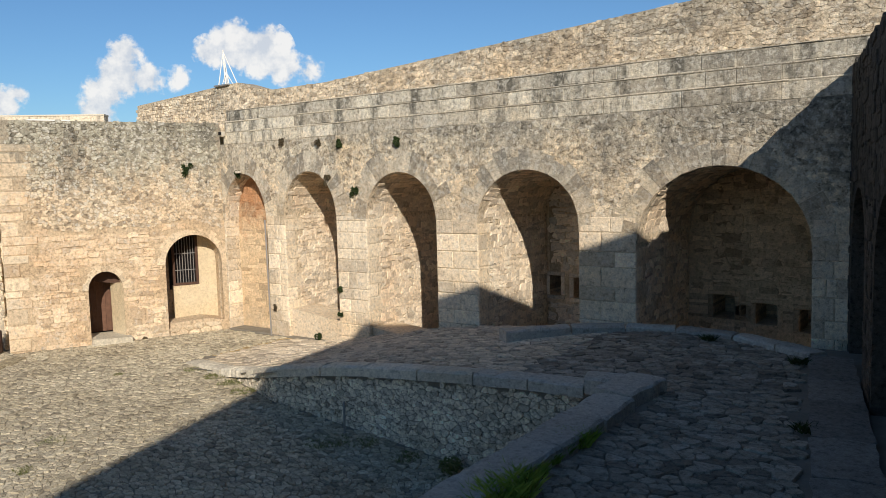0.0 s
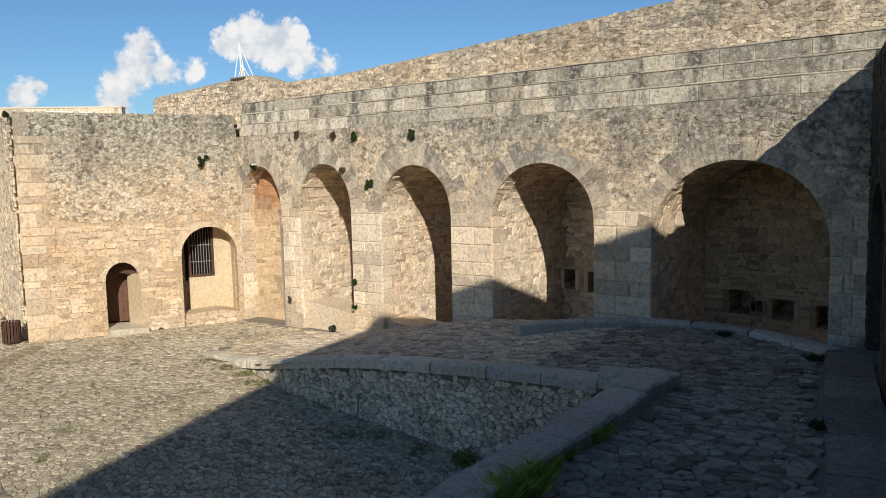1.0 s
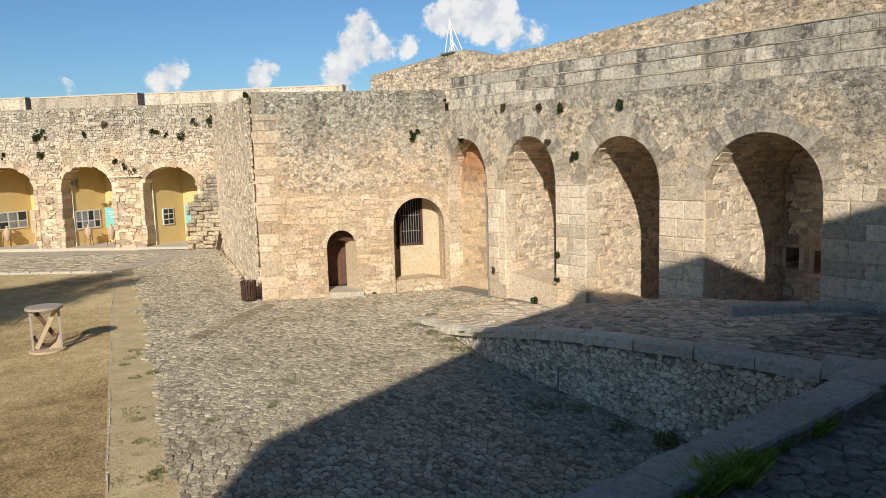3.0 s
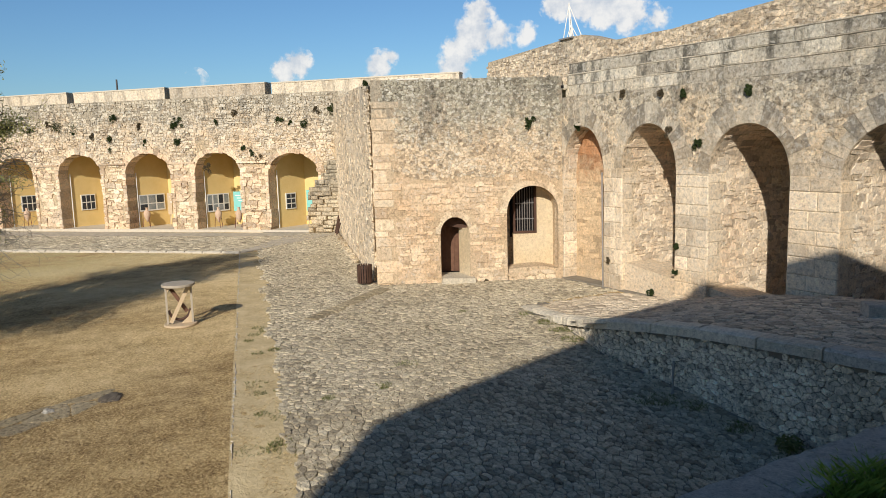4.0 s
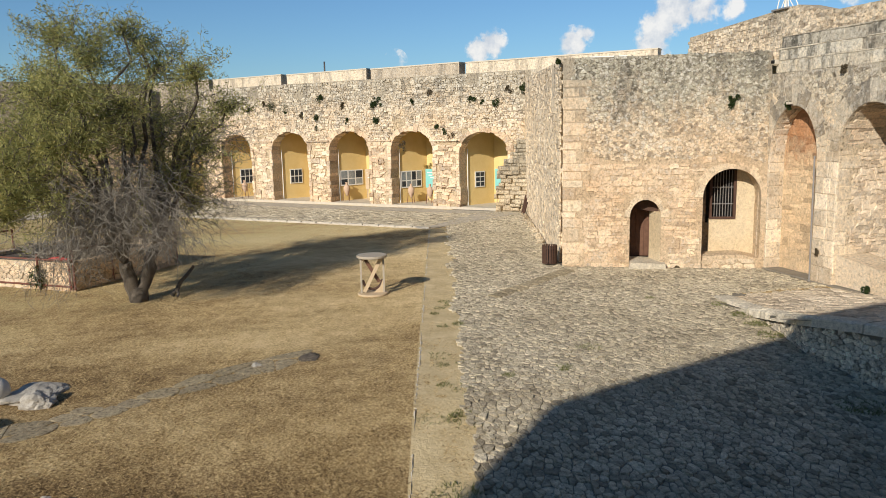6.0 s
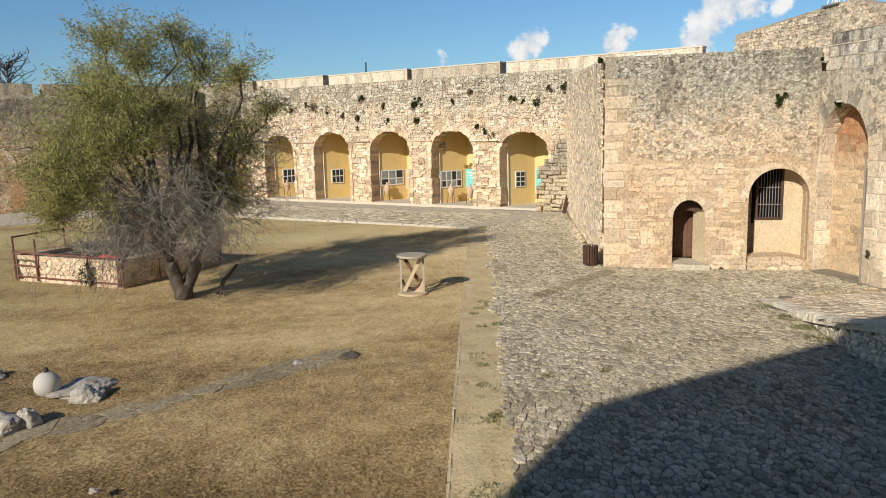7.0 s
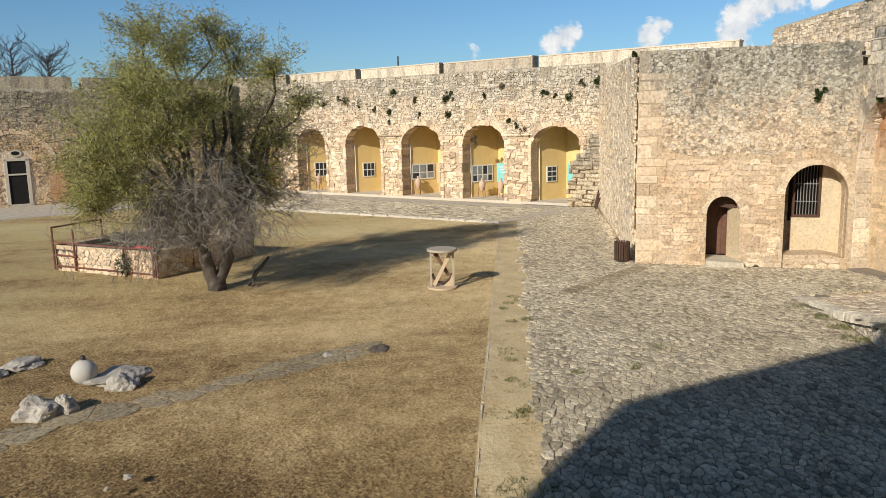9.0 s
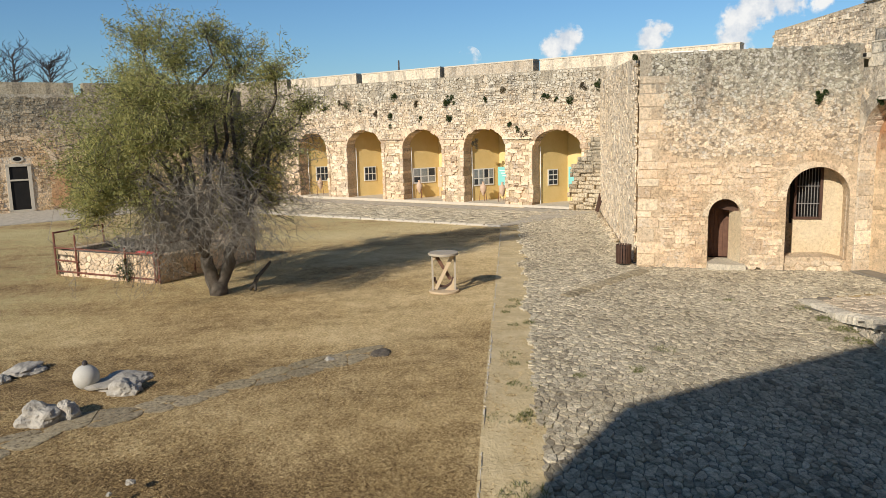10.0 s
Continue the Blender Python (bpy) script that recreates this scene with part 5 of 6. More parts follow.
while x > -33.5:
    L = e_rng.uniform(0.35, 0.8)
    if e_rng.random() < 0.8:
        slab(edging, (x - L, grass_edge(x - L)), (x, grass_edge(x)), e_rng.uniform(0.06, 0.11), court_z(x - L, 0) - 0.052, court_z(x, 0) - 0.052, 0.1, "stone", M_KERB)
    x -= L
for i in range(16):
    a, b = Vector((-43.9, -2.87)).lerp(Vector((-33.9, 8.25)), i / 16), Vector((-43.9, -2.87)).lerp(Vector((-33.9, 8.25)), (i + 0.95) / 16)
    slab(edging, tuple(a), tuple(b), 0.22, 0.03, 0.03, 0.12, "kerb_stone", M_KERB)
path = tagged(new("flag_path"), "sunken path of worn flagstones across the lawn", "path", kind="structure")


def path_place(u, v, w):
    a = Vector((-10.6, -6.6, 0)) + Vector((-0.52, 0.854, 0)) * u + Vector((-0.854, -0.52, 0)) * v
    return a + Vector((0, 0, court_z(a.x, a.y) - 0.056 - w))


lay_stones(path, path_place, (0.0, 9.3, -0.02, 0.66), 0.52, 0.34, M_PATH, 14, lambda u, v: noise.noise((u * 0.9, v, 3)) > -0.9, h=(0.008, 0.018), gap=0.016, singles=60, name="flagstone")

band = tagged(new("flag_band"), "band of smooth flagstones crossing the cobbles from the wall corner", "paving band", kind="structure")
for i in range(9):
    a, b = Vector((-22.2, 9.8)).lerp(Vector((-19.4, 6.3)), i / 9), Vector((-22.2, 9.8)).lerp(Vector((-19.4, 6.3)), (i + 0.97) / 9)
    slab(band, tuple(a), tuple(b), 0.46 + 0.05 * math.sin(i * 2.3), 0.012, 0.012, 0.1, "flagstone", M_PATH)

# ---- things on the lawn ----
spool = tagged(new("cable_drum"), "round wooden cable drum stood up as a table on the lawn", "cable drum")
part("top_disc", lathe(((0.42, 1.08), (0.43, 1.09), (0.43, 1.14), (0.42, 1.15)), 28), M_WOOD_GREY, spool)
part("bottom_disc", lathe(((0.42, 0.0), (0.43, 0.01), (0.43, 0.05), (0.42, 0.06)), 28), M_WOOD_PALE, spool)
for sx in (-0.32, 0.32):
    part("post", box(pose(sx, 0, 0.57), (0.055, 0.10, 1.03), 0.006), M_WOOD_GREY, spool)


def plank(x0, z0, x1, z1, y, mat):
    """A brace plank from one corner to another."""
    ang = math.degrees(math.atan2(x1 - x0, z1 - z0))
    part("brace", box(pose((x0 + x1) / 2, y, (z0 + z1) / 2, 0, ang, 0), (0.10, 0.03, math.hypot(x1 - x0, z1 - z0)), 0.005), mat, spool)


plank(-0.24, 0.09, 0.25, 1.05, -0.065, M_WOOD_PALE)
plank(-0.22, 1.05, 0.19, 0.34, 0.09, M_WOOD_DOOR)
gusset = lambda u, v, w: Vector((u, w, v))
for tri in ([(-0.29, 1.08), (-0.29, 0.92), (-0.15, 1.08)], [(0.29, 1.08), (0.15, 1.08), (0.29, 0.92)], [(0.29, 0.06), (0.29, 0.42), (0.21, 0.22), (0.02, 0.06)]):
    part("gusset", prism(gusset, tri, -0.04, -0.01), M_WOOD_PALE, spool)
hoop = bmesh.new()
hp = [Vector((0.27 * math.cos(t), 0.03, 0.42 + 0.27 * math.sin(t))) for t in [math.pi + math.pi * k / 10 for k in range(11)]]
for p, q in zip(hp, hp[1:]):
    tube_into(hoop, p, q, 0.04, sides=6)
part("hoop", hoop, M_WOOD_DARK, spool, "dark curved hoop inside the drum")
spool.matrix_world = pose(-20.85, 3.36, -0.05, 0, 0, 81)

bin_ob = tagged(new("litter_bin"), "dark slatted wooden litter bin by the wall corner", "litter bin")
for k in range(18):
    a = 2 * math.pi * k / 18
    part("slat", box(pose(0.24 * math.cos(a), 0.24 * math.sin(a), 0.35, 0, 0, math.degrees(a)), (0.025, 0.06, 0.62), 0.004), M_WOOD_DARK, bin_ob)
part("liner", lathe(((0.2, 0.05), (0.21, 0.6)), 18), M_DARK, bin_ob)
for z in (0.12, 0.55):
    part("hoop", lathe(((0.225, z), (0.228, z), (0.228, z + 0.03), (0.225, z + 0.03)), 18), M_IRON, bin_ob)
bin_ob.matrix_world = pose(-23.3, 9.82, -0.02)


def boulder(name, x, y, sx, sy, sz, seed, mat=None, label="white weathered limestone boulder on the grass", category="boulder", rough=0.40):
    bm = bmesh.new()
    bmesh.ops.create_icosphere(bm, subdivisions=4, radius=1.0)
    for v in bm.verts:
        p = v.co.copy()
        k = 1 + rough * noise.noise(p * 1.3 + Vector((seed, 0, 0))) + rough * 0.35 * noise.noise(p * 4 + Vector((seed, 5, 0))) + rough * 0.12 * noise.noise(p * 10 + Vector((0, seed, 0)))
        v.co = Vector((p.x * sx * k, p.y * sy * k, max(p.z, -0.35) * sz * k))
    bm.transform(pose(x, y, sz * 0.22 - 0.06, 0, 0, seed * 50))
    ob = part(name, bm, mat or M_ROCK)
    return tagged(ob, label, category, "boulders" if name == "boulder" else "")


boulder("boulder", -12.85, -4.85, 0.38, 0.30, 0.26, 1.0)
boulder("boulder", -12.95, -4.42, 0.20, 0.22, 0.26, 2.0)
boulder("boulder", -14.6, -3.95, 0.62, 0.45, 0.13, 3.0)
boulder("boulder", -14.05, -3.75, 0.30, 0.30, 0.20, 4.0)
boulder("boulder", -15.75, -6.05, 0.30, 0.42, 0.14, 5.0)
boulder("boulder", -15.2, -6.35, 0.2, 0.22, 0.11, 6.0)
boulder("boulder", -10.15, -2.75, 0.06, 0.07, 0.04, 7.0)
boulder("boulder", -9.85, -2.95, 0.03, 0.04, 0.03, 8.0)
boulder("boulder", -15.1, 0.0, 0.10, 0.13, 0.05, 9.0)
boulder("boulder", -9.0, -3.7, 0.11, 0.13, 0.05, 10.0)
boulder("stone_debris", -15.3, 1.1, 0.2, 0.28, 0.06, 12.0, M_BARK, "dark clod of earth on the grass", "clod")
foot_rng = random.Random(31)
for k in range(11):
    p = F_SIDE(5.5 + k * 0.95 + foot_rng.uniform(-0.2, 0.2), 0, -0.22)
    ob = boulder("foot_stone", p.x, p.y, foot_rng.uniform(0.12, 0.26), foot_rng.uniform(0.12, 0.2), foot_rng.uniform(0.10, 0.17), 20.0 + k, M_FARBLOCK, "rough grey stone at the foot of the wall", "stone", 0.5)
    tagged(ob, group="foot stones")
ball = tagged(new("stone_ball"), "pale stone ball with a dark iron knob", "stone ball")
bm = bmesh.new()
bmesh.ops.create_uvsphere(bm, u_segments=28, v_segments=18, radius=0.235)
part("ball", bm, M_BALL, ball, smooth=True)
part("knob", lathe(((0.035, 0.22), (0.05, 0.25), (0.045, 0.30), (0.02, 0.32)), 10), M_IRON, ball, "rusty iron knob")
ball.matrix_world = pose(-14.4, -4.5, 0.17)

# ---- plants ----
def blades(name, spots, mat, label, category, height=(0.06, 0.14), width=0.012, seed=0, kind="", parent=None, lean=0.5):
    rng = random.Random(seed)
    verts, faces = [], []
    for x, y, z in spots:
        h, a = rng.uniform(*height), rng.uniform(0, 6.283)
        dx, dy = math.cos(a) * width, math.sin(a) * width
        lx, ly = rng.uniform(-lean, lean) * h, rng.uniform(-lean, lean) * h
        n = len(verts)
        verts += [(x - dx, y - dy, z), (x + dx, y + dy, z), (x + lx + dx * 0.5, y + ly + dy * 0.5, z + h * 0.6), (x + lx * 2.2, y + ly * 2.2, z + h)]
        faces += [(n, n + 1, n + 2), (n, n + 2, n + 3)]
    ob = mesh_object(name, verts, faces, mat, parent)
    return tagged(ob, label, category, kind=kind)


g_rng = random.Random(77)
spots = []
while len(spots) < 260000:
    d = 8 + 32 * g_rng.random() ** 1.6
    a = radians(g_rng.uniform(158, 209))
    x, y = d * math.cos(a), d * math.sin(a)
    if y < grass_edge(x) + (1.1 if g_rng.random() < 0.6 else -0.02) and noise.noise((x * 0.7, y * 0.7, 9)) + g_rng.uniform(-0.35, 0.35) > -0.35 and (y < grass_edge(x) or noise.noise((x * 1.1, y * 1.1, 4)) > -0.25):
        pv = (x + 10.6) * -0.854 + (y + 6.6) * -0.52
        if not (-43.9 > x) and not (0.03 < pv < 0.6 and (x + 10.6) * -0.52 + (y + 6.6) * 0.854 < 9.3 and g_rng.random() < 0.55):
            spots.append((x, y, court_z(x, y) - 0.07))
blades("dry_grass", spots, M_BLADE, "short burnt grass of the lawn", "grass", (0.018, 0.05), 0.0042, 1, "stuff", lean=1.0)


def tuft(x, y, z, r, n, seed, mat=None, h=(0.08, 0.2), label="green grass tuft between the stones", name="grass_tuft"):
    rng = random.Random(seed)
    pts = []
    for _ in range(n):
        a, d = rng.uniform(0, 6.283), r * math.sqrt(rng.random())
        pts.append((x + d * math.cos(a), y + d * math.sin(a), z))
    ob = blades(name, pts, mat or M_GRASS, label, "grass tuft", h, 0.008, seed, lean=0.5)
    return tagged(ob, group="grass tufts", kind="stuff")


for k, (x, y, r) in enumerate(((-14.02, 6.82, 0.28), (-12.85, 5.74, 0.12), (-12.86, 4.58, 0.14), (-11.39, 3.14, 0.12), (-16.78, 4.71, 0.15), (-17.65, 10.35, 0.15), (-9.14, 2.47, 0.35), (-12.98, 5.78, 0.15), (-14.46, 11.25, 0.3), (-13.6, 10.95, 0.3), (-15.3, 11.5, 0.3), (-9.97, 9.9, 0.45), (-9.4, 10.3, 0.3), (-8.4, 10.3, 0.3), (-7.2, 10.2, 0.3), (-16.4, 11.65, 0.25))):
    tuft(x, y, court_z(x, y) - 0.03, r, int((1000 if k >= 8 else 520) * r), 200 + k, M_OLIVE, (0.02, 0.07))
for k in range(14):
    xx = -10.5 - 9 * g_rng.random()
    tuft(xx, grass_edge(xx) + g_rng.uniform(0.3, 1.0), court_z(xx, 0) - 0.05, g_rng.uniform(0.12, 0.3), 60, 600 + k, M_OLIVE, (0.02, 0.06), "olive green weeds in the dry verge")
for k, (x, y, r, hh) in enumerate(((-3.72, 8.75, 0.16, 0.16), (-3.70, 8.45, 0.20, 0.20), (-3.74, 8.1, 0.14, 0.15), (-3.72, 7.75, 0.14, 0.14), (-3.72, 7.35, 0.18, 0.18), (-3.70, 7.0, 0.26, 0.24), (-3.62, 6.65, 0.30, 0.28), (-3.68, 6.3, 0.26, 0.26), (-3.74, 5.9, 0.22, 0.2))):
    tuft(x - 0.30, y - 0.1, 1.30, r * 0.8, int(1300 * r), 300 + k, M_GRASS, (0.05, hh), "lush green grass along the coping")
for k, (x, y) in enumerate(((-2.5, 14.0), (-1.75, 10.3), (-4.4, 15.2))):
    tuft(x, y, 1.3, 0.14, 120, 330 + k, M_SHRUB, (0.05, 0.14))


def leaf_cloud(centre, rad, n, size, seed, squash=(1, 1, 1), droop=0.0, slim=0.38):
    """Points and faces of many small leaves round a centre."""
    rng = random.Random(seed)
    verts, faces = [], []
    for _ in range(n):
        while True:
            p = Vector((rng.uniform(-1, 1), rng.uniform(-1, 1), rng.uniform(-1, 1)))
            if p.length < 1:
                break
        c = centre + Vector((p.x * rad * squash[0], p.y * rad * squash[1], p.z * rad * squash[2] - droop * p.length))
        d = Vector((rng.gauss(0, 1), rng.gauss(0, 1), rng.gauss(0, 1))).normalized()
        e = d.orthogonal().normalized()
        s = size * rng.uniform(0.6, 1.3)
        k = len(verts)
        verts += [c - d * s, c + e * s * slim, c + d * s, c - e * s * slim]
        faces.append((k, k + 1, k + 2, k + 3))
    return verts, faces


def wall_shrub(place, u, v, r, seed, label="dark green shrub rooted in the wall"):
    rng = random.Random(seed)
    vs, fs = [], []
    for k in range(rng.randint(3, 6)):
        a, b = leaf_cloud(place(u + rng.gauss(0, 0.55) * r, v - abs(rng.gauss(0, 0.8)) * r, -0.05 - rng.random() * 0.4 * r), r * rng.uniform(0.3, 0.6), int(30 + 160 * r), 0.045, seed * 10 + k, (1, 1, 1.3), 0.1)
        n = len(vs)
        vs += a
        fs += [tuple(i + n for i in f) for f in b]
    ob = mesh_object("wall_shrub", vs, fs, M_WALLSHRUB[seed % 3])
    tagged(ob, label, "shrub", "wall shrubs")


M_WALLSHRUB = (M_SHRUB, M_SHRUB, leaf_material("dry_shrub_leaf", ((0.1, (0.09, 0.07, 0.04)), (0.9, (0.19, 0.15, 0.09)))))
for k, (u, v) in enumerate(((0.1, 6.95), (0.97, 6.85), (1.73, 6.2), (2.58, 6.18), (4.35, 4.4), (4.97, 4.64), (5.44, 4.87), (5.98, 6.81), (9.94, 6.34), (9.6, 6.6), (12.3, 6.33), (17.69, 6.4), (20.0, 6.3), (15.53, 5.85), (13.85, 6.85), (11.89, 5.39), (7.9, 3.9), (16.75, 5.9), (14.37, 5.6), (21.5, 6.5), (7.2, 6.4), (3.2, 6.5), (18.6, 6.6), (9.7, 5.4))):
    wall_shrub(F_FAR, u, v, (0.20, 0.14, 0.2, 0.12, 0.3, 0.17, 0.15)[k % 7] * (1.9 if k in (11, 10, 8) else 1.15), 400 + k)
for k, (u, v, r) in enumerate(((-17.84, 1.02, 0.13), (-15.03, 1.72, 0.12), (-15.96, 0.32, 0.17), (-15.42, 4.95, 0.16), (-14.28, 4.57, 0.15), (-19.3, 5.25, 0.16), (-15.71, 5.99, 0.12), (-14.92, 5.95, 0.12), (-12.76, 5.9, 0.12), (-17.25, 6.1, 0.12), (-15.05, 0.95, 0.1))):
    wall_shrub(F_ARCADE, u, v, r * 0.75, 440 + k)
wall_shrub(F_FACADE, 5.24, 5.47, 0.15, 460)
wall_shrub(F_FACADE, 3.7, 0.03, 0.14, 461)
wall_shrub(F_SIDE, 0.6, 6.85, 0.15, 462)


def weed(x, y, z, r, n, seed):
    vs, fs = leaf_cloud(Vector((x, y, z + r * 0.4)), r, n, 0.045, seed, (1, 1, 0.6))
    ob = mesh_object("weed", vs, fs, M_OLIVE)
    tagged(ob, "leafy olive green weed at the foot of the ramp wall", "weed", "weeds")


weed(-5.2, 10.25, -0.1, 0.34, 420, 1)
weed(-5.6, 9.9, -0.3, 0.3, 350, 2)
weed(-7.4, 10.35, -0.4, 0.22, 220, 3)


def limb(bm, p, q, r0, r1, rng, bend=0.12, n=4, sides=6):
    """A crooked limb from p to q; returns its points."""
    p, q = Vector(p), Vector(q)
    L = (q - p).length
    pts = [p]
    for i in range(1, n):
        t = i / n
        pts.append(p.lerp(q, t) + Vector((rng.uniform(-1, 1), rng.uniform(-1, 1), rng.uniform(-0.6, 1.0))) * bend * L * math.sin(math.pi * t))
    pts.append(q)
    rings = []
    side = (q - p).orthogonal().normalized()
    for i, c in enumerate(pts):
        ax = (pts[min(i + 1, n)] - pts[max(i - 1, 0)]).normalized()
        e = (side - ax * side.dot(ax)).normalized()
        f = ax.cross(e)
        r = r0 + (r1 - r0) * i / n
        rings.append([bm.verts.new(c + e * r * math.cos(6.2832 * k / sides) + f * r * math.sin(6.2832 * k / sides)) for k in range(sides)])
    for a, b in zip(rings, rings[1:]):
        for k in range(sides):
            bm.faces.new((a[k], a[(k + 1) % sides], b[(k + 1) % sides], b[k]))
    bm.faces.new(rings[0][::-1])
    bm.faces.new(rings[-1])
    return pts


tree = tagged(new("almond_tree"), "old almond tree, half green, half bare twigs, beside the planter", "tree")
tr = random.Random(21)
T0 = Vector((-22.42, -3.14, -0.1))
trunk_bm, twig_bm, dead_bm = bmesh.new(), bmesh.new(), bmesh.new()
fork = T0 + Vector((0.0, -0.25, 1.15))
limb(trunk_bm, T0, fork, 0.23, 0.18, tr, 0.05, 5, 10)
limb(trunk_bm, T0 + Vector((0, 0.1, 0)), T0 + Vector((-0.1, 0.55, 1.5)), 0.21, 0.14, tr, 0.10, 5, 10)
limb(trunk_bm, T0 + Vector((0.05, 0.05, -0.02)), T0 + Vector((0.0, 0.02, 0.4)), 0.28, 0.22, tr, 0.02, 2, 10)
leaf_v, leaf_f = [], []
BLOBS = ((0.3, -2.4, 3.3, 1.35, 1.0), (-0.5, -1.9, 4.9, 1.55, 1.0), (0.2, -0.75, 6.5, 1.25, 0.9), (0.1, -1.4, 7.1, 0.8, 0.8), (-0.2, -2.7, 4.4, 1.05, 1.0), (0.5, 0.25, 5.3, 1.35, 0.55), (-0.4, 0.95, 6.35, 1.05, 0.6), (0.3, 2.0, 6.2, 0.85, 0.65), (0.0, 2.75, 5.3, 0.75, 0.5), (-0.6, 1.6, 4.2, 1.25, 0.45), (0.8, -0.9, 4.3, 1.5, 0.75), (0.2, -3.1, 3.0, 0.8, 0.9), (-0.8, -2.2, 2.7, 1.2, 0.7), (0.1, 0.2, 7.4, 0.6, 0.45), (-0.2, -2.0, 6.1, 0.75, 0.8), (-1.0, 0.0, 4.4, 1.6, 0.6), (0.6, -2.9, 2.5, 0.8, 0.9), (0.9, -2.6, 3.9, 1.2, 1.0), (0.8, -1.6, 5.6, 1.2, 0.9), (0.1, 1.3, 3.2, 1.0, 0.45), (0.2, 2.2, 4.2, 0.9, 0.45), (-0.5, 0.6, 2.8, 1.0, 0.45), (0.0, 0.6, 6.9, 0.8, 0.5),
         (-1.2, 1.0, 3.4, 1.2, 0.6), (-1.0, 1.7, 2.5, 1.1, 0.6), (-1.3, 0.5, 2.0, 1.0, 0.6), (-0.9, 1.9, 4.8, 1.0, 0.5), (-1.2, 0.9, 5.0, 1.1, 0.5),
         (1.3, -2.3, 3.0, 1.1, 1.0), (1.3, -1.5, 4.3, 1.1, 0.9), (1.2, -0.8, 5.4, 1.0, 0.8))
for bx, by_, bz, br, dense in BLOBS:
    c = T0 + Vector((bx * 1.9, by_ + 0.13 * bx, bz + 0.1 + bx * (4.6 - bz) * 0.04))
    root = fork if by_ < 0.3 else T0 + Vector((-0.1, 0.55, 1.5))
    if bz < 3.6:
        root = root + Vector((0.1 * bx, 0.15 * by_, 1.4))
    knee = root.lerp(c, 0.5) + Vector((0, 0, 0.25))
    limb(trunk_bm, root, knee, 0.085 if bz > 3.6 else 0.05, 0.05 if bz > 3.6 else 0.035, tr, 0.10)
    limb(trunk_bm, knee, c, 0.055, 0.028, tr, 0.14)
    for _ in range(int(22 * br)):
        d = Vector((tr.gauss(0, 1), tr.gauss(0, 1), tr.gauss(0.35, 0.8))).normalized()
        end = c + d * br * tr.uniform(0.6, 1.32)
        pts = limb(twig_bm, c - d * 0.1, end, 0.016, 0.005, tr, 0.18, 5, 4)
        for p in pts[1:]:
            n = int(44 * dense * tr.uniform(0.1, 1.6))
            vs, fs = leaf_cloud(p, 0.30, n, 0.052, tr.random(), (1, 1, 0.9), 0.0, 0.26)
            k = len(leaf_v)
            leaf_v += vs
            leaf_f += [tuple(i + k for i in f) for f in fs]
        # a fine side spray carries leaves past the limb's end
        for _ in range(2):
            tip = end + Vector((tr.gauss(0, 0.3), tr.gauss(0, 0.3), tr.gauss(0.12, 0.25)))
            limb(twig_bm, pts[-2], tip, 0.007, 0.003, tr, 0.15, 3, 3)
            vs, fs = leaf_cloud(end.lerp(tip, 0.7), 0.16, int(12 * dense * tr.uniform(0.4, 1.5)), 0.05, tr.random(), (1, 1, 1), 0.0, 0.26)
            k = len(leaf_v)
            leaf_v += vs
            leaf_f += [tuple(i + k for i in f) for f in fs]
# hanging dead twigs: long arches that fall outwards from the heart of the crown
for _ in range(190):
    y0 = tr.gauss(-0.25, 0.8)
    p = T0 + Vector((tr.uniform(0.3, 2.7), y0, tr.uniform(2.2, 4.4)))
    q = p + Vector((tr.uniform(-0.2, 1.0), (y0 + 0.3) * 0.45 + tr.uniform(-0.6, 0.6), -tr.uniform(0.7, 2.2)))
    q.z = max(q.z, (1.7 if abs(y0) < 0.7 or y0 > 0 else 0.8) + 0.3 * tr.random())
    pts = limb(dead_bm, p, q, 0.011, 0.004, tr, 0.30, 6, 4)
    for s in pts[1:]:
        for _ in range(2):
            limb(dead_bm, s, s + Vector((tr.uniform(-0.3, 0.4), tr.uniform(-0.5, 0.5), -tr.uniform(0.0, 0.75))), 0.007, 0.003, tr, 0.18, 3, 3)
for _ in range(120):
    a = T0 + Vector((tr.uniform(-0.8, 0.8), tr.uniform(0.2, 2.6), tr.uniform(2.2, 5.2)))
    b = a + Vector((tr.uniform(-0.5, 0.5), tr.uniform(-0.2, 1.2), tr.uniform(-1.2, 0.6)))
    for s in limb(dead_bm, a, b, 0.013, 0.005, tr, 0.15, 4, 4)[1:]:
        limb(dead_bm, s, s + Vector((tr.uniform(-0.3, 0.3), tr.uniform(-0.3, 0.5), tr.uniform(-0.5, 0.4))), 0.006, 0.003, tr, 0.15, 2, 3)
part("trunk", trunk_bm, M_BARK, tree, smooth=True)
tagged(part("branchwork", twig_bm, M_BARK, tree), kind="stuff")
tagged(part("dead_wood", dead_bm, M_TWIG, tree, "grey hanging dead twigs"), kind="stuff")
tagged(mesh_object("crown", leaf_v, leaf_f, M_LEAF, tree), "sparse olive green leaves")
logs = tagged(new("fallen_branch"), "grey fallen branch leaning up under the tree", "fallen branch")
lb = bmesh.new()
limb(lb, (-22.6, -2.25, 0.0), (-23.1, -1.62, 0.72), 0.075, 0.045, tr, 0.08, 5, 7)
part("branch", lb, M_BARK, logs)
lb = bmesh.new()
limb(lb, (-22.75, -2.05, 0.2), (-22.3, -2.05, 0.0), 0.05, 0.035, tr, 0.1, 3, 7)
part("side_branch", lb, M_BARK, logs)

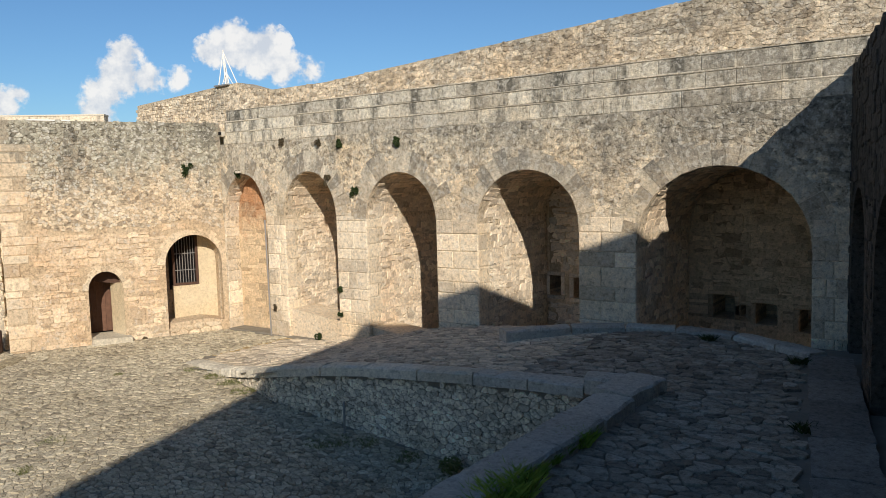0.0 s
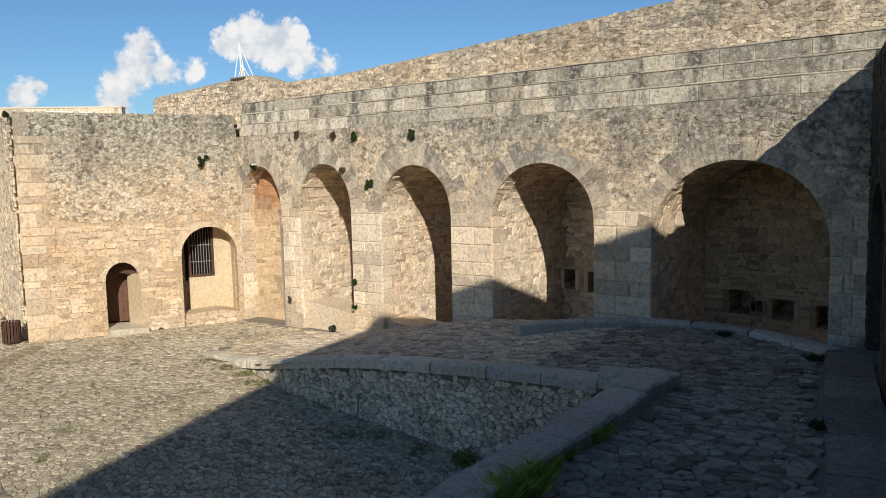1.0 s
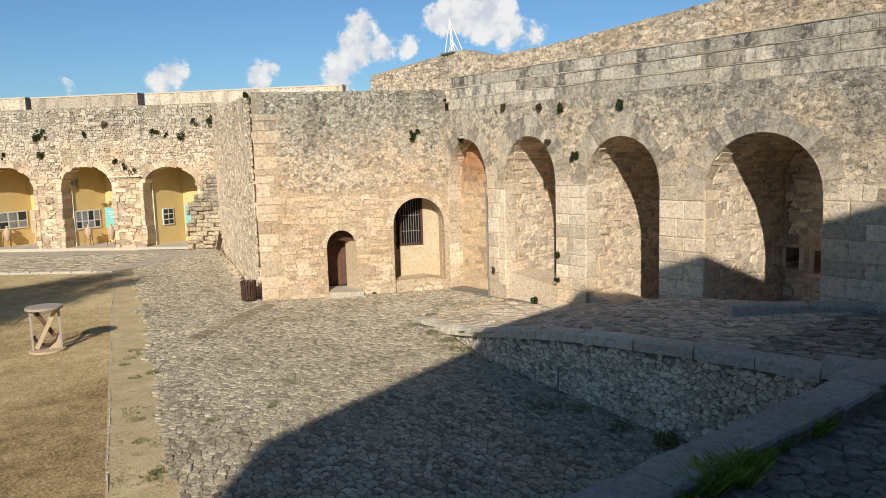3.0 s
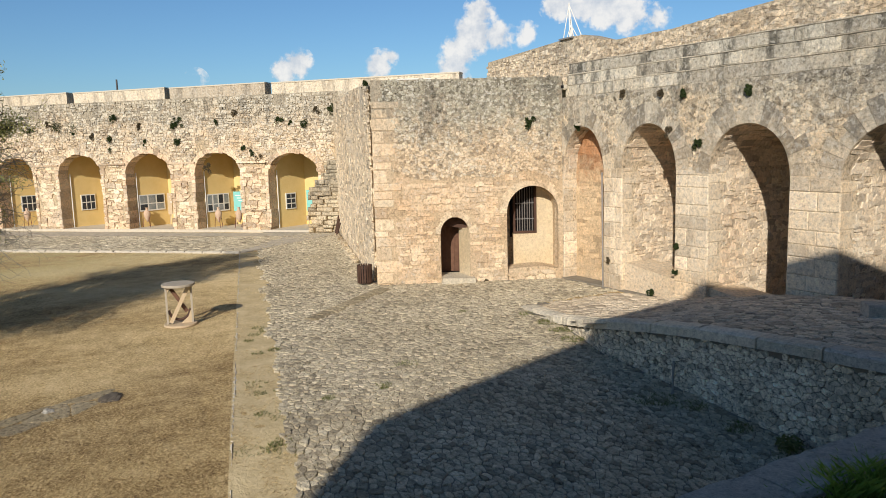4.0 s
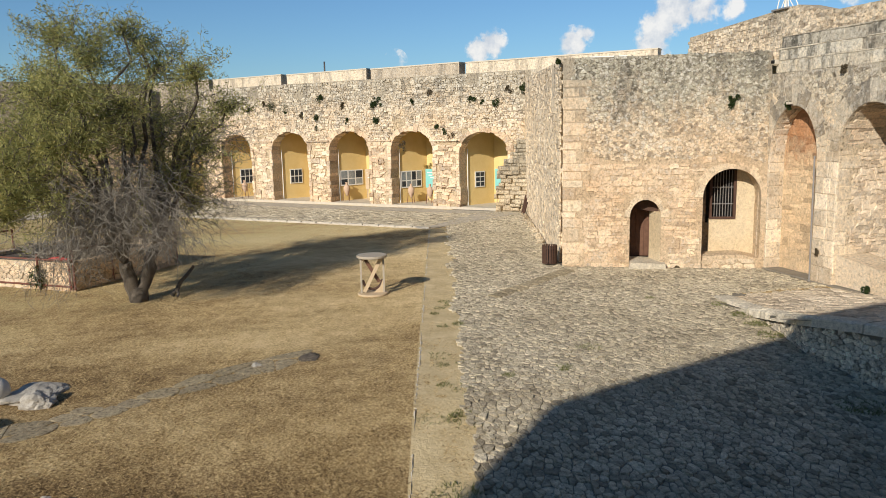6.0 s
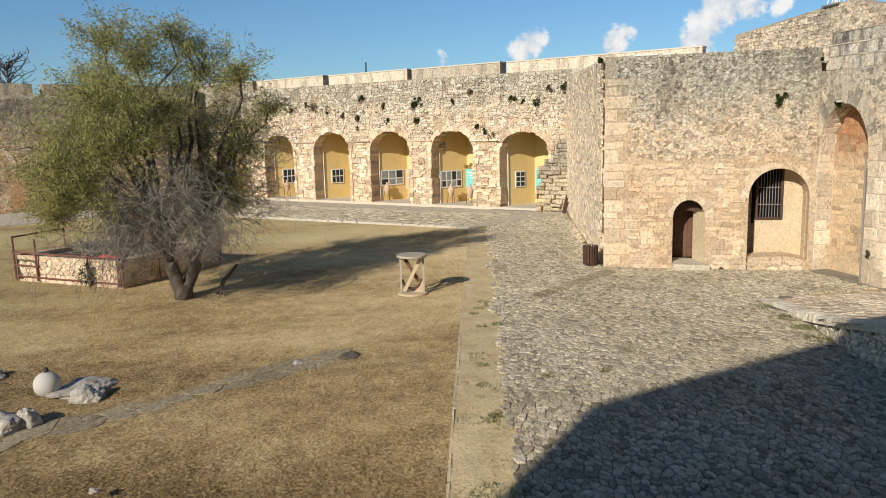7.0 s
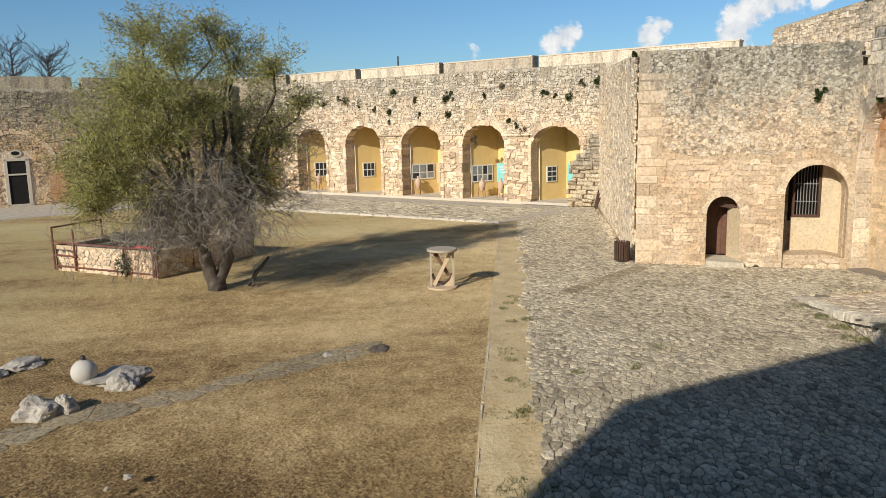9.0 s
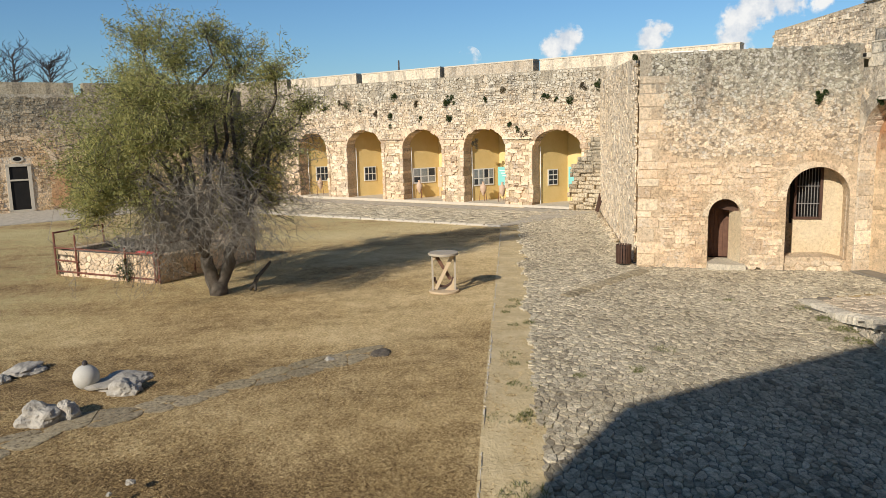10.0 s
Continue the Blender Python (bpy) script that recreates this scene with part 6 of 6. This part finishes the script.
# bare pines beyond the curtain wall
for k, (az, dist, top, spread, seed) in enumerate(((-162.35, 74.0, 11.9, 2.9, 1), (-160.3, 76.0, 12.6, 2.4, 2), (-159.2, 78.0, 12.2, 2.4, 5))):
    pine = tagged(new("bare_pine"), "leafless dark pine beyond the curtain wall", "tree", "bare pines")
    rg = random.Random(seed)
    base = Vector((dist * math.cos(radians(az)), dist * math.sin(radians(az)), -0.2))
    pb = bmesh.new()
    limb(pb, base, base + Vector((0, 0, top - 0.6)), 0.22, 0.05, rg, 0.01, 5, 6)
    bb = bmesh.new()
    for i in range(44):
        z = rg.uniform(0.66, 0.99) * (top - 0.6)
        reach = spread * (0.45 + 0.75 * math.sin(math.pi * min(1, (z / top - 0.62) / 0.38)) ** 0.6) * rg.uniform(0.35, 0.75)
        a = rg.uniform(0, 6.283)
        s = base + Vector((0, 0, z))
        pts = limb(bb, s, s + Vector((math.cos(a) * reach, math.sin(a) * reach, reach * rg.uniform(0.35, 1.0))), 0.05, 0.015, rg, 0.1, 4, 4)
        for q in pts[2:]:
            limb(bb, q, q + Vector((rg.uniform(-0.5, 0.5), rg.uniform(-0.5, 0.5), rg.uniform(0.1, 0.6))), 0.028, 0.012, rg, 0.1, 2, 4)
    part("trunk", pb, M_CHAR, pine)
    tagged(part("branchwork", bb, M_CHAR, pine), kind="stuff")
mast = tagged(new("lamp_mast"), "thin dark mast on the far wall top", "mast")
part("pole", tube_into(bmesh.new(), F_FAR(13.9, 7.5, 0.5), F_FAR(13.9, 8.9, 0.5), 0.05), M_IRON, mast)

# ---- planter ----
planter = tagged(new("planter"), "raised bed with a low rubble wall beside the tree", "planter", kind="")
PL = [Vector((-27.05, -8.96, 0)), Vector((-24.4, -5.15, 0)), Vector((-28.4, -2.5, 0)), Vector((-31.0, -6.3, 0))]
for i in range(4):
    a, b = PL[i], PL[(i + 1) % 4]
    ang = math.degrees(math.atan2(b.y - a.y, b.x - a.x))
    fr = Frame2((a.x, a.y), ang)
    L = (b - a).length
    w = part("wall", prism(fr, [(0, -0.2), (L, -0.2), (L, 0.82), (0, 0.82)], 0.0, 0.35), M_MORTAR, planter)
    if i < 2:
        lay_stones(w, fr, (0, L, -0.05, 0.82), 0.21, 0.14, M_FACADE, 500 + i, lambda u, v: 0 < u < L and v < 0.84, h=(0.012, 0.04), gap=0.009, singles=60)
part("soil", prism(lambda u, v, w: Vector((u, v, w)), [(p.x, p.y) for p in PL], 0.0, 0.68), M_SOIL, planter)
rail = tagged(new("railing"), "red brown pipe railing round the raised bed", "railing")
n_dir = Vector((0.82, -0.57, 0))
for i, (s, top) in enumerate(((0.0, 1.45), (1.02, 1.4), (3.3, 1.05), (4.55, 0.95))):
    p = PL[0].lerp(PL[1], s / 4.64) + n_dir * 0.08
    part("post", tube_into(bmesh.new(), p, p + Vector((0, 0, top)), 0.035), M_RUST, rail)
for z, s1 in ((0.12, 1.0), (0.92, 1.0), (0.5, 0.24)):
    part("bar", tube_into(bmesh.new(), PL[0] + n_dir * 0.08 + Vector((0, 0, z)), PL[0].lerp(PL[1], s1) + n_dir * 0.08 + Vector((0, 0, z - 0.02)), 0.028), M_RUST, rail)
part("bar", tube_into(bmesh.new(), PL[0] + n_dir * 0.08 + Vector((0, 0, 1.42)), PL[0] + Vector((-1.6, 1.1, 1.45)), 0.03), M_RUST, rail)
part("post", tube_into(bmesh.new(), PL[0] + Vector((-1.6, 1.1, 0.0)), PL[0] + Vector((-1.6, 1.1, 1.45)), 0.035), M_RUST, rail)
for k in range(4):
    p = PL[1].lerp(PL[2], 0.33 * k)
    part("post", tube_into(bmesh.new(), p, p + Vector((0, 0, 1.25)), 0.035), M_RUST, rail)
part("bar", tube_into(bmesh.new(), PL[1] + Vector((0, 0, 1.2)), PL[2] + Vector((0, 0, 1.2)), 0.028), M_RUST, rail)
cloth = boulder("red_cloth", -25.3, -5.7, 0.25, 0.4, 0.14, 3.3, M_RED, "crumpled red cloth on the raised bed", "cloth", 0.5)
cloth.location.z = 0.78
for k in range(16):
    p = PL[0].lerp(PL[1], tr.uniform(0.15, 0.9)) + Vector((-tr.uniform(0.5, 2.5), tr.uniform(0.3, 1.6), 0.68))
    bb = bmesh.new()
    for _ in range(16):
        limb(bb, p + Vector((tr.uniform(-0.2, 0.2), tr.uniform(-0.2, 0.2), 0)), p + Vector((tr.uniform(-0.7, 0.7), tr.uniform(-0.7, 0.7), tr.uniform(0.15, 0.6))), 0.016, 0.006, tr, 0.2, 3, 4)
    tagged(part("dry_bush", bb, M_TWIG), "dry grey bush in the raised bed", "bush", "dry bushes")
p = PL[0].lerp(PL[1], 0.72) + n_dir * 0.15
vs, fs = leaf_cloud(p + Vector((0, 0, 0.35)), 0.4, 260, 0.06, 9, (0.5, 0.7, 1.0))
tagged(mesh_object("creeper", vs, fs, M_SHRUB), "green creeper hanging on the planter wall", "creeper")

# stake at the ramp wall
stake = tagged(new("stake"), "short thin grey post at the ramp wall", "post")
part("stake", tube_into(bmesh.new(), (-9.95, 10.4, -0.3), (-9.95, 10.42, 0.42), 0.022), M_IRON_PALE, stake)
# stones of the shaded wall, the shade put into their near-black colour
lay_stones(right, F_RIGHT, (0.0, 9.5, 1.2, 6.4), 0.32, 0.2, M_SHADEWALL, 97, clear_of(RIGHT_ARCHES, 0.0, 0.05), h=(0.006, 0.03), gap=0.009, singles=40, centre=(4, 3), jit=0.7, inset=0.07, maker=courses)
